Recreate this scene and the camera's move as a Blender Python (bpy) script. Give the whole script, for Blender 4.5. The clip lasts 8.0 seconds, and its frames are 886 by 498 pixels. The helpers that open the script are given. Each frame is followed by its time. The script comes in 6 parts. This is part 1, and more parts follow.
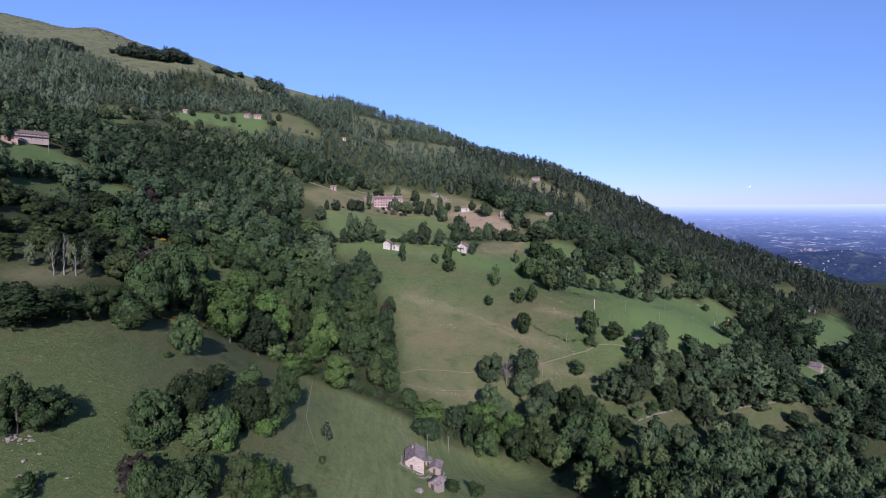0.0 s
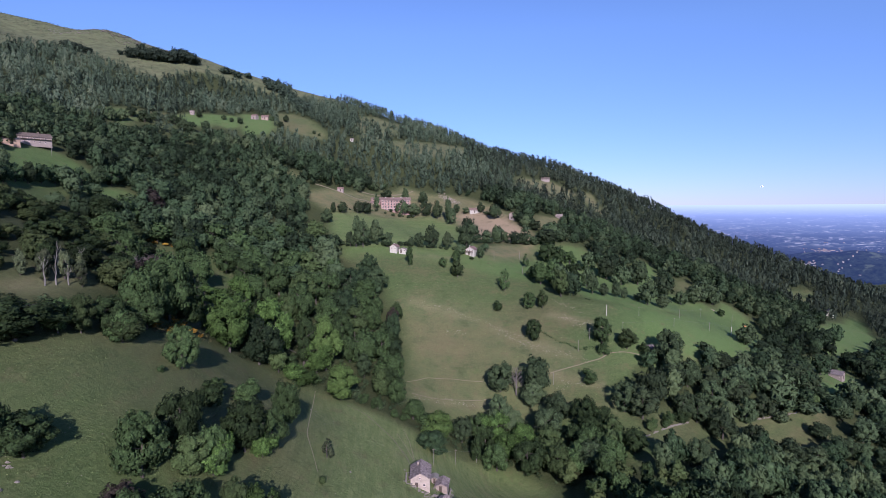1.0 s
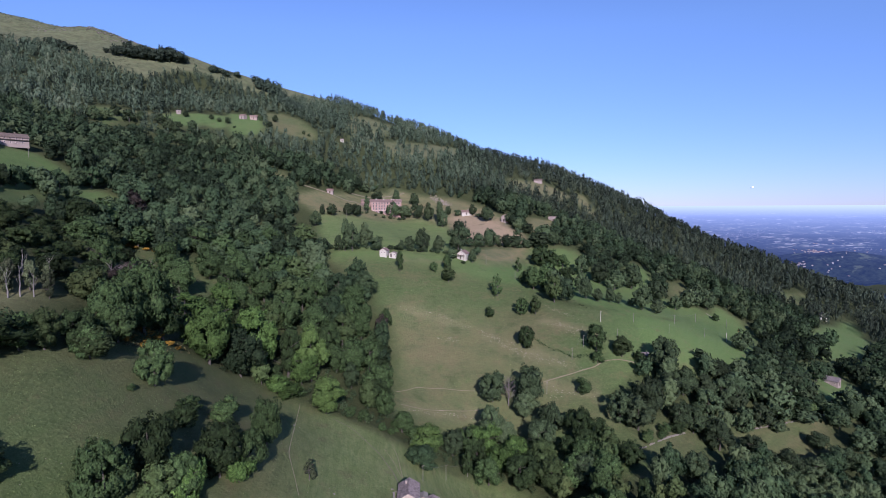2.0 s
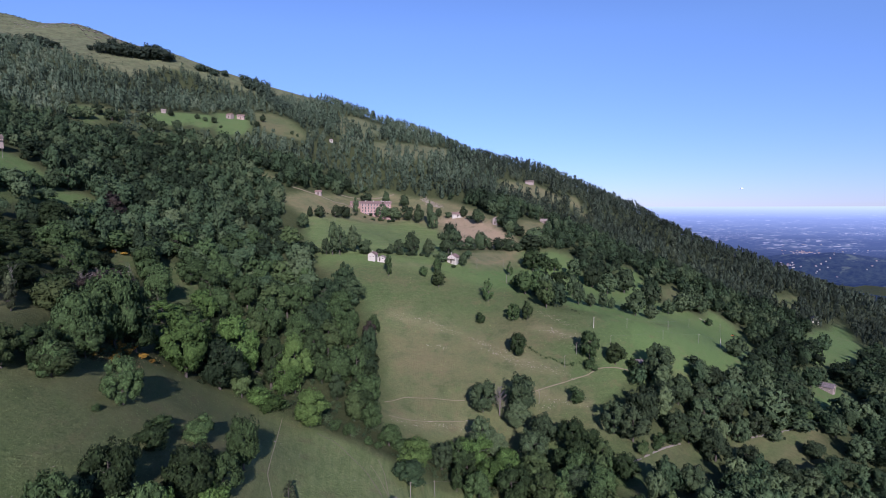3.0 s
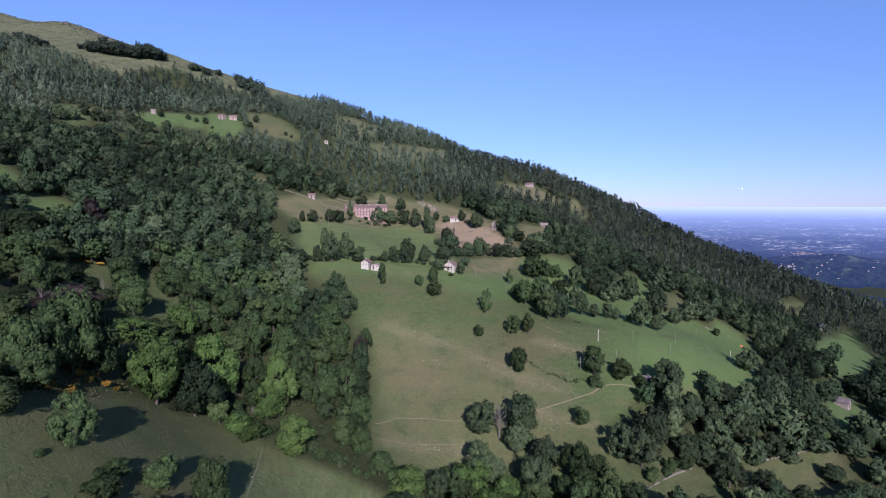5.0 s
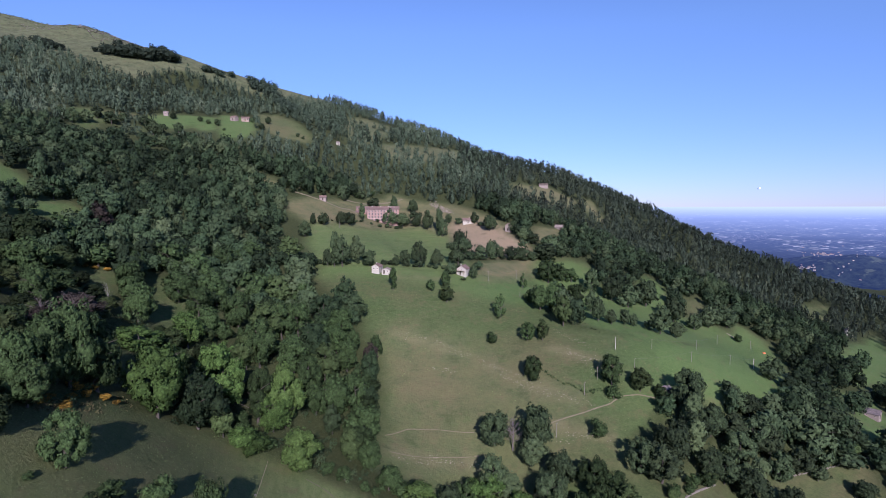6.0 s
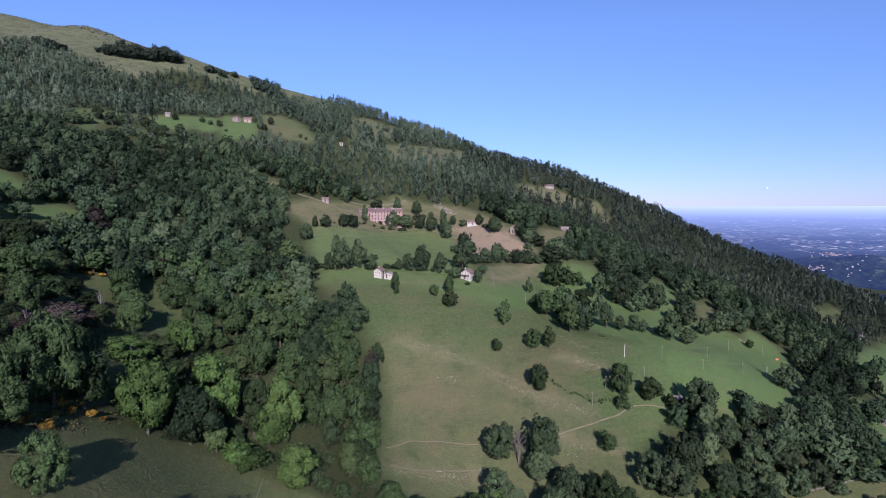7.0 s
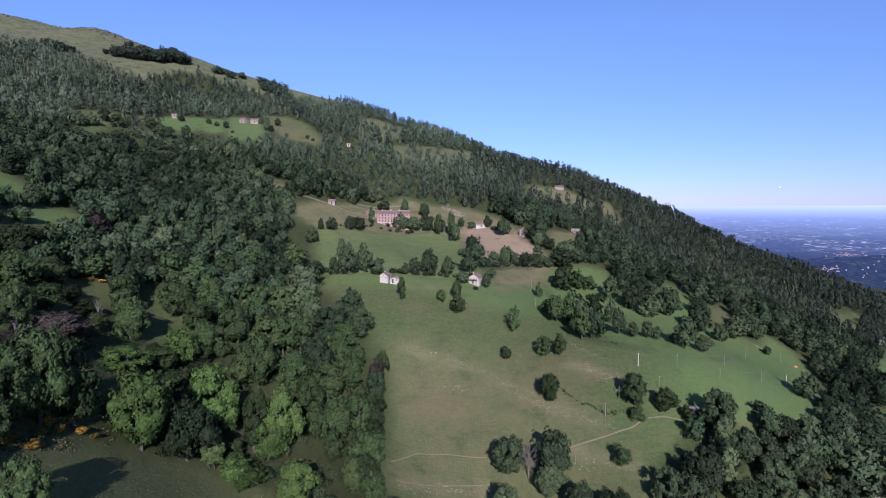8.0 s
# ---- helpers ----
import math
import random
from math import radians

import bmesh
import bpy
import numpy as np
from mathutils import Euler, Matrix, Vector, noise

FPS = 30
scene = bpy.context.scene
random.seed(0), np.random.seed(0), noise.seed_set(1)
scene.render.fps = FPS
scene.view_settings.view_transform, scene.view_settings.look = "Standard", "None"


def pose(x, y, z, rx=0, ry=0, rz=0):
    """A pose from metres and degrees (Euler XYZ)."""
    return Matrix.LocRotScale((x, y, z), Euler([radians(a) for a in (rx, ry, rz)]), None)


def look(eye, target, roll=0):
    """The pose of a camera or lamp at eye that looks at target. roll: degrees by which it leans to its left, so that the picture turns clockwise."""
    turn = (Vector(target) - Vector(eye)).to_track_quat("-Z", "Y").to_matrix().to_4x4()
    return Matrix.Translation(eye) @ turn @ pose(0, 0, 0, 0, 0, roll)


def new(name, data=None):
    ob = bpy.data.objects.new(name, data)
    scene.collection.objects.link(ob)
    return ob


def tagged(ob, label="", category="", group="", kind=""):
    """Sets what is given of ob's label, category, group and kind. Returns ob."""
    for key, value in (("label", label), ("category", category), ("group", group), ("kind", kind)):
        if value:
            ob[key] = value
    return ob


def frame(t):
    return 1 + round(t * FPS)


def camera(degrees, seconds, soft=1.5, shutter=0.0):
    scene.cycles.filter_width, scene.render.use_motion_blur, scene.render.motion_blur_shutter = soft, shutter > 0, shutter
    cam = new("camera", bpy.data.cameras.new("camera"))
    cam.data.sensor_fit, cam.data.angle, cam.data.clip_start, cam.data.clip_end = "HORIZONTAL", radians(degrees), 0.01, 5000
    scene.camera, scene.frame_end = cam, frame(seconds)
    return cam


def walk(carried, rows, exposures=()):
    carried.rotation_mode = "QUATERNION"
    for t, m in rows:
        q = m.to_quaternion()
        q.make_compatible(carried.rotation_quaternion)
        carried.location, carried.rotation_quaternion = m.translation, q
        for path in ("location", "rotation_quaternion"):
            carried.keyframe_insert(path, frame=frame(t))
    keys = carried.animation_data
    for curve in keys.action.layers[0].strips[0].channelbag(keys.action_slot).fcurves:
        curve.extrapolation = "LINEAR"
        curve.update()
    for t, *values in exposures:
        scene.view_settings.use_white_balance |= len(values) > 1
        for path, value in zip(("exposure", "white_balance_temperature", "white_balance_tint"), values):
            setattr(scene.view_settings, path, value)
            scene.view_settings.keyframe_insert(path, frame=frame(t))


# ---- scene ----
cam = camera(78.68, 8.0, 0.6)
PATH = [  # seconds, place, turn
    (0, 0.00, 0.00, 100.00, 85.841, 0.101, 0.517),
    (0.5, 0.32, 4.23, 101.00, 85.833, 0.148, 1.224),
    (1, 0.58, 8.44, 102.08, 85.825, 0.152, 1.452),
    (1.5, 0.89, 12.64, 103.22, 85.816, 0.132, 1.169),
    (2, 1.27, 16.85, 104.35, 85.814, 0.040, 0.638),
    (3.5, 2.51, 29.35, 107.26, 85.822, -0.124, -0.541),
    (4, 2.89, 33.48, 108.22, 85.823, -0.150, -0.672),
    (4.5, 3.28, 37.58, 109.20, 85.812, -0.153, -0.781),
    (6, 4.41, 49.73, 112.13, 85.795, -0.032, 1.025),
    (6.5, 4.74, 53.75, 113.19, 85.781, -0.014, 1.167),
    (7, 5.01, 57.82, 114.21, 85.748, 0.021, 1.547),
    (7.5, 5.28, 61.92, 115.20, 85.731, 0.079, 1.985),
    (8, 5.63, 66.00, 116.20, 85.730, 0.107, 2.488),
]
walk(cam, [(t, pose(*p)) for t, *p in PATH], [(0, 0.55, 5700, 32), (8, 0.55, 5700, 32)])

# ---- world, sun ----
SUN_FROM = Vector((0.165, -0.888, 0.44)).normalized()  # towards the sun
world = bpy.data.worlds.new("sky")
scene.world = world
world.use_nodes = True
wn = world.node_tree
sky = wn.nodes.new("ShaderNodeTexSky")
sky.sky_type = "NISHITA"
sky.sun_disc = False
sky.sun_elevation = math.asin(SUN_FROM.z)
sky.sun_rotation = math.atan2(SUN_FROM.x, SUN_FROM.y)
sky.altitude, sky.air_density, sky.dust_density, sky.ozone_density = 900, 1.0, 0.15, 5.0
wn.nodes["Background"].inputs["Strength"].default_value = 0.104
up = wn.nodes.new("ShaderNodeSeparateXYZ")
wn.links.new(wn.nodes.new("ShaderNodeTexCoord").outputs["Generated"], up.inputs["Vector"])
tone = wn.nodes.new("ShaderNodeValToRGB")
tone.color_ramp.elements[0].position, tone.color_ramp.elements[0].color = 0.0, (0.605, 0.625, 0.815, 1)
tone.color_ramp.elements[1].position, tone.color_ramp.elements[1].color = 0.30, (1.0, 1.0, 1.0, 1)
wn.links.new(up.outputs["Z"], tone.inputs["Fac"])
air = wn.nodes.new("ShaderNodeMix")
air.data_type, air.blend_type = "RGBA", "MULTIPLY"
air.inputs["Factor"].default_value = 1.0
wn.links.new(sky.outputs["Color"], air.inputs["A"])
wn.links.new(tone.outputs["Color"], air.inputs["B"])
wn.links.new(air.outputs["Result"], wn.nodes["Background"].inputs["Color"])
sun = new("sun", bpy.data.lights.new("sun", "SUN"))
sun.data.energy, sun.data.angle, sun.data.color = 4.8, radians(0.53), (1.0, 0.93, 0.82)
sun.matrix_world = look((0, 0, 900), Vector((0, 0, 900)) - SUN_FROM)

# ---- helpers ----


def nodes_of(name):
    m = bpy.data.materials.new(name)
    m.use_nodes = True
    t = m.node_tree
    return m, t, t.nodes["Principled BSDF"]


def node(t, kind, **values):
    n = t.nodes.new(kind)
    for k, v in values.items():
        n.inputs[k.replace("_", " ")].default_value = v
    return n


def ramp(t, fac, stops, smooth=False):
    r = t.nodes.new("ShaderNodeValToRGB")
    r.color_ramp.interpolation = "EASE" if smooth else "LINEAR"
    els = r.color_ramp.elements
    while len(els) < len(stops):
        els.new(0.5)
    for e, (p, c) in zip(els, stops):
        e.position, e.color = p, (*c, 1)
    t.links.new(fac, r.inputs["Fac"])
    return r.outputs["Color"]


def mixed(t, fac, a, b, blend="MIX"):
    m = t.nodes.new("ShaderNodeMix")
    m.data_type, m.blend_type = "RGBA", blend
    for sock, v in ((m.inputs["Factor"], fac), (m.inputs["A"], a), (m.inputs["B"], b)):
        if isinstance(v, bpy.types.NodeSocket):
            t.links.new(v, sock)
        elif isinstance(v, tuple):
            sock.default_value = (*v, 1)
        else:
            sock.default_value = v
    return m.outputs["Result"]


def coords(t, object_space=False):
    if object_space:
        return t.nodes.new("ShaderNodeTexCoord").outputs["Object"]
    return t.nodes.new("ShaderNodeNewGeometry").outputs["Position"]


def noise_at(t, where, scale, detail=4.0, rough=0.55):
    n = node(t, "ShaderNodeTexNoise", Scale=scale, Detail=detail, Roughness=rough)
    t.links.new(where, n.inputs["Vector"])
    return n.outputs["Fac"]


def bump(t, b, height, strength, distance):
    n = node(t, "ShaderNodeBump", Strength=strength, Distance=distance)
    t.links.new(height, n.inputs["Height"])
    t.links.new(n.outputs["Normal"], b.inputs["Normal"])


def plain(name, a, b, scale, rough=0.85, metal=0.0, strength=0.3, dist=0.03):
    """A surface with two tones at two scales and a fine relief."""
    m, t, p = nodes_of(name)
    w = coords(t, True)
    n1, n2 = noise_at(t, w, scale), noise_at(t, w, scale * 7, 3)
    c = mixed(t, n1, a, b)
    dark = tuple(v * 0.6 for v in a)
    c = mixed(t, ramp(t, n2, [(0.35, (0.35,) * 3), (0.6, (0,) * 3)]), c, dark)
    t.links.new(c, p.inputs["Base Color"])
    p.inputs["Roughness"].default_value, p.inputs["Metallic"].default_value = rough, metal
    bump(t, p, n2, strength, dist)
    return m


def mesh_of(name, verts, faces, material=None, smooth=False, attrs=()):
    """A mesh from arrays; faces all with the same number of corners."""
    verts, faces = np.asarray(verts, np.float32), np.asarray(faces, np.int32)
    me = bpy.data.meshes.new(name)
    k = faces.shape[1]
    me.vertices.add(len(verts)), me.loops.add(faces.size), me.polygons.add(len(faces))
    me.vertices.foreach_set("co", verts.ravel())
    me.loops.foreach_set("vertex_index", faces.ravel())
    me.polygons.foreach_set("loop_start", np.arange(0, faces.size, k, dtype=np.int32))
    me.polygons.foreach_set("loop_total", np.full(len(faces), k, np.int32))
    me.polygons.foreach_set("use_smooth", np.full(len(faces), smooth))
    for key, values in attrs:
        a = me.attributes.new(key, "FLOAT", "POINT")
        a.data.foreach_set("value", np.asarray(values, np.float32))
    me.update(calc_edges=True)
    if material:
        me.materials.append(material)
    return me


def part(name, bm, material, parent=None, label="", m=None):
    """Links a bmesh as one mesh object, under a thing or a part."""
    me = bpy.data.meshes.new(name)
    bm.to_mesh(me)
    bm.free()
    me.materials.append(material)
    ob = new(name, me)
    if m is not None:
        ob.matrix_basis = m
    ob.parent = parent
    return tagged(ob, label)


# ---- the lie of the land: sections across the slope, heights at fixed stations ----
STATIONS = (-1000, -650, -440, -300, -190, -120, -70, -25, 20, 75, 140, 220, 330, 480, 680)
SECTIONS = {}


def section(y, *heights):
    SECTIONS[y] = heights


section(60, 452, 305, 210, 139, 81, 56, 36, 18, 5, -6, -22, -50, -89, -140, -207)
section(120, 443, 303, 212, 148, 92, 69, 48, 20, 4, -5, -21, -47, -80, -126, -188)
section(175, 435, 300, 213, 151, 105, 80, 46, 19, -0, -3, -20, -42, -71, -112, -170)
section(230, 428, 298, 213, 153, 105, 68, 32, 15, -11, -3, -19, -34, -60, -100, -153)
section(285, 422, 294, 213, 155, 97, 60, 43, 21, 13, 15, -5, -19, -48, -87, -136)
section(345, 420, 292, 212, 158, 100, 68, 57, 52, 43, 43, 29, -1, -34, -73, -117)
section(420, 421, 293, 213, 160, 112, 82, 82, 77, 69, 52, 38, 12, -17, -56, -93)
section(510, 425, 300, 221, 170, 136, 108, 92, 82, 81, 79, 60, 37, -1, -35, -66)
section(620, 435, 317, 241, 203, 175, 144, 120, 115, 117, 112, 90, 55, 20, -10, -46)
section(740, 450, 347, 277, 241, 219, 196, 181, 170, 160, 148, 128, 95, 62, 11, -66)
section(870, 467, 374, 334, 279, 254, 237, 223, 211, 198, 182, 167, 137, 89, 7, -112)
section(1010, 469, 423, 361, 316, 280, 263, 251, 238, 217, 176, 140, 112, 61, -20, -154)
section(1160, 445, 382, 332, 305, 262, 242, 226, 204, 177, 142, 105, 72, 20, -54, -181)
section(1350, 424, 338, 281, 237, 199, 184, 169, 153, 134, 108, 75, 32, -27, -107, -215)


def spline(s, at):
    s = np.array(s, float)
    n, hh = len(s), np.diff(s)
    a, b = np.eye(n), np.zeros((n, n))
    for i in range(1, n - 1):
        a[i, i - 1 : i + 2] = hh[i - 1], 2 * (hh[i - 1] + hh[i]), hh[i]
        b[i, i - 1 : i + 2] = 6 / hh[i - 1], -6 / hh[i - 1] - 6 / hh[i], 6 / hh[i]
    curve = np.linalg.solve(a, b)
    at = np.clip(at, s[0], s[-1])
    k = np.clip(np.searchsorted(s, at) - 1, 0, n - 2)
    u = (s[k + 1] - at) / hh[k]
    v, one = 1 - u, np.eye(n)
    return u[:, None] * one[k] + v[:, None] * one[k + 1] + ((u**3 - u)[:, None] * curve[k] + (v**3 - v)[:, None] * curve[k + 1]) * (hh[k] ** 2)[:, None] / 6


LATTICE = np.random.default_rng(3).random((256, 256))


def rough(x, y, size, octaves=3):
    """Value noise about 0, with the given wavelength."""
    total, amp = np.zeros_like(x), 1.0
    for o in range(octaves):
        u, v = x / size + 17.3 * o, y / size + 5.1 * o
        i, j = np.floor(u).astype(int), np.floor(v).astype(int)
        fu, fv = u - i, v - j
        fu, fv = fu * fu * (3 - 2 * fu), fv * fv * (3 - 2 * fv)
        g = lambda p, q: LATTICE[p % 256, q % 256]
        total += amp * ((g(i, j) * (1 - fu) + g(i + 1, j) * fu) * (1 - fv) + (g(i, j + 1) * (1 - fu) + g(i + 1, j + 1) * fu) * fv - 0.5)
        size, amp = size / 2, amp / 2
    return total


def ease(v, a, b):
    v = np.clip((v - a) / (b - a), 0, 1)
    return v * v * (3 - 2 * v)


HEIGHTS = np.array(list(SECTIONS.values()), float)


def ground_at(x, y):
    x, y = np.atleast_1d(np.asarray(x, float)), np.atleast_1d(np.asarray(y, float))
    z = np.einsum("ni,ij,nj->n", spline(list(SECTIONS), y), HEIGHTS, spline(STATIONS, x))
    far = np.hypot(x, y)
    z += 1.6 * rough(x, y, 46.0, 3) + ease(far, 500, 900) * 7 * rough(x + 90, y, 120.0, 3)
    # the bare crest between the mountain top and the wooded shoulder
    along = np.clip((x + 420) / 235, 0, 1)
    crest = np.hypot(x - (-420 + 235 * along), y - (905 + 62 * along))
    z += 12 * np.exp(-((crest / 62) ** 2))
    z += 11 * np.exp(-(((x + 622) / 42) ** 2 + ((y - 972) / 60) ** 2)) + 5 * ease(-x, 680, 760)
    # past the hill the land sinks to the plain, which lifts a little towards the horizon
    out = np.maximum(ease(x, 680, 1500), ease(y, 1350, 2100) * ease(x, -1400, -400))
    low = -150 + 55 * rough(x, y, 420.0, 3) * ease(far, 900, 1500) * (1 - ease(far, 2300, 2900)) + 70 * ease(far, 2500, 6400)
    return z * (1 - out) + (low - 8 * ease(far, 1300, 1600)) * out


def height(x, y):
    return float(ground_at(x, y)[0])


def inside(x, y, ring):
    """Whether points lie in a ring of plan corners."""
    x, y = np.asarray(x, float), np.asarray(y, float)
    hit = np.zeros(x.shape, bool)
    for (x0, y0), (x1, y1) in zip(ring, ring[1:] + ring[:1]):
        if y0 != y1:
            hit ^= ((y0 > y) != (y1 > y)) & (x < (x1 - x0) * (y - y0) / (y1 - y0) + x0)
    return hit


# ---- open ground, by plan corners ----
OPEN = {
    "near_meadow": [(-150, 60), (-124, 118), (-115, 132), (-106, 143), (-99, 157), (-95, 176), (-93, 200), (-89, 213), (-82, 224), (-72, 229), (-58, 230), (-43, 227), (-20, 224), (6, 234), (26, 239), (43, 222), (46, 190), (60, 120), (40, 60)],
    "big_meadow": [(-85, 398), (-43, 401), (16, 415), (72, 486), (61, 425), (71, 353), (114, 354), (156, 372), (218, 453), (226, 423), (181, 348), (144, 325), (118, 320), (110, 302), (81, 284), (86, 261), (56, 246), (36, 250), (17, 252), (2, 247), (-15, 243), (-24, 247), (-32, 315), (-49, 349), (-81, 380)],
    "upper_meadow": [(-115, 492), (-28, 571), (4, 539), (19, 430), (18, 412), (-40, 398), (-85, 398), (-95, 420)],
    "house_meadow": [(-147, 518), (-114, 566), (-62, 643), (5, 621), (40, 590), (70, 540), (4, 536), (-28, 566), (-112, 488), (-139, 505)],
    "earth_field": [(1, 573), (34, 572), (72, 512), (66, 486), (22, 462), (12, 490)],
    "ploughed_field": [(24, 451), (71, 490), (65, 453), (49, 431), (22, 407)],
    "bank_clearing": [(-133, 158), (-130, 168), (-124, 182), (-122, 200), (-114, 186), (-117, 164), (-126, 149)],
    "bald_top": [(-1100, 560), (-590, 660), (-572, 726), (-563, 784), (-523, 787), (-490, 773), (-443, 770), (-412, 769), (-409, 819), (-390, 852), (-365, 898), (-330, 915), (-300, 901), (-262, 905), (-221, 915), (-200, 955), (-150, 1040), (-60, 1500), (-1100, 1500)],
    "high_meadow": [(-284, 720), (-259, 721), (-241, 732), (-216, 661), (-216, 632), (-235, 612), (-249, 633)],
    "high_pasture": [(-250, 761), (-230, 787), (-193, 748), (-160, 697), (-164, 677), (-187, 668), (-208, 673), (-226, 696)],
    "glade_a": [(-326, 626), (-320, 654), (-303, 671), (-289, 685), (-274, 695), (-249, 639), (-258, 616), (-274, 627), (-275, 595), (-292, 604), (-303, 604)],
    "glade_b": [(-320, 577), (-310, 585), (-284, 570), (-267, 575), (-260, 568), (-265, 553), (-276, 556), (-289, 560), (-302, 558)],
    "glade_c": [(-371, 561), (-370, 583), (-363, 602), (-349, 606), (-342, 621), (-328, 633), (-321, 615), (-332, 598), (-325, 576), (-333, 567), (-323, 539), (-323, 524), (-342, 548), (-354, 545)],
    "farm_meadow": [(-268, 324), (-268, 366), (-231, 358), (-225, 315), (-211, 255)],
    "lower_farm_meadow": [(-211, 254), (-221, 297), (-224, 337), (-219, 357), (-209, 363), (-202, 351), (-206, 341), (-215, 318), (-213, 300), (-208, 275), (-196, 238)],
    "ridge_pasture": [(-164, 879), (-133, 903), (-88, 919), (-88, 852), (-100, 732), (-127, 731)],
    "ridge_strip": [(-94, 770), (-44, 814), (21, 888), (16, 779), (-40, 731), (-76, 717)],
    "lodge_clearing": [(76, 734), (129, 756), (162, 742), (149, 693), (115, 680), (75, 675)],
    "cut_strip": [(166, 756), (190, 770), (190, 702), (170, 690)],
    "far_glade": [(372, 621), (416, 641), (373, 576), (330, 544)],
    "mid_glade": [(111, 510), (120, 504), (120, 467), (130, 459), (121, 426), (102, 457)],
    "slope_glade": [(169, 526), (184, 513), (175, 474), (154, 422), (137, 416)],
    "wood_glade": [(191, 489), (218, 505), (197, 454), (174, 440)],
    "bare_slope": [(-178, 547), (-158, 555), (-147, 515), (-168, 541)],
    "small_field": [(78, 562), (121, 598), (97, 520), (77, 524)],
    "right_meadow": [(124, 361), (142, 366), (186, 429), (226, 466), (234, 451), (236, 427), (218, 387), (178, 331), (150, 317), (129, 310), (109, 321), (107, 340)],
    "terraces": [(80, 301), (112, 311), (113, 305), (101, 297), (96, 289), (83, 283), (79, 271), (86, 255), (108, 277), (112, 274), (119, 271), (134, 274), (129, 260), (117, 261), (96, 248), (90, 236), (82, 235), (72, 239), (73, 266), (58, 271), (52, 260), (46, 262), (50, 281), (66, 293)],
    "low_meadow": [(134, 274), (149, 286), (161, 292), (180, 302), (205, 307), (198, 284), (188, 272), (169, 268), (160, 270), (142, 269)],
    "barn_meadow": [(248, 388), (274, 398), (263, 351), (254, 332), (234, 315), (209, 308), (207, 320)],
    "far_meadow": [(297, 461), (360, 529), (416, 575), (401, 535), (374, 486), (331, 440), (287, 414), (267, 406)],
    "clearing": [(-149, 321), (-144, 330), (-121, 320), (-106, 304), (-111, 279), (-123, 274)],
    "gorse_clearing": [(-172, 303), (-165, 318), (-155, 312), (-147, 294), (-148, 266)],
    "thin_glade": [(247, 661), (268, 638), (245, 575), (234, 610)],
    "low_gap": [(122, 289), (141, 293), (135, 283), (122, 279)],
    "meadow_corner": [(60, 487), (114, 507), (119, 460), (141, 454), (170, 473), (175, 445), (213, 449), (159, 375), (116, 348), (78, 358), (62, 413)],
    "ridge_top": [(-412, 844), (-394, 851), (-378, 853), (-351, 866), (-313, 877), (-272, 889), (-240, 905), (-293, 1110), (-353, 1126), (-405, 1120), (-453, 1105), (-532, 1075)],
    "low_terrace": [(75, 254), (92, 255), (121, 268), (118, 254), (98, 238), (84, 224), (70, 225), (71, 240)],
    "meadow_nook": [(-83, 396), (-59, 397), (-50, 388), (-48, 363), (-70, 383), (-69, 368), (-77, 376)],
    "hollow": [(-124, 249), (-124, 280), (-110, 251), (-111, 229)],
}


def open_ground(x, y):
    hit = np.zeros(np.shape(x), bool)
    for ring in OPEN.values():
        hit |= inside(x, y, ring)
    return hit


# ---- ground ----
def stretch(lo, fine_lo, fine_hi, hi, step, grow):
    a = list(np.arange(fine_lo, fine_hi + step / 2, step))
    s = step
    while a[-1] < hi:
        s *= grow
        a.append(a[-1] + s)
    s = step
    while a[0] > lo:
        s *= grow
        a.insert(0, a[0] - s)
    return np.array(a)


def soft_zone(x, y, ring, width=7.0):
    """1 inside a ring, with a ragged soft rim."""
    total = np.zeros(x.shape)
    for k in range(6):
        a = k * math.tau / 6
        total += inside(x + width * math.cos(a), y + width * math.sin(a), ring)
    return total / 6


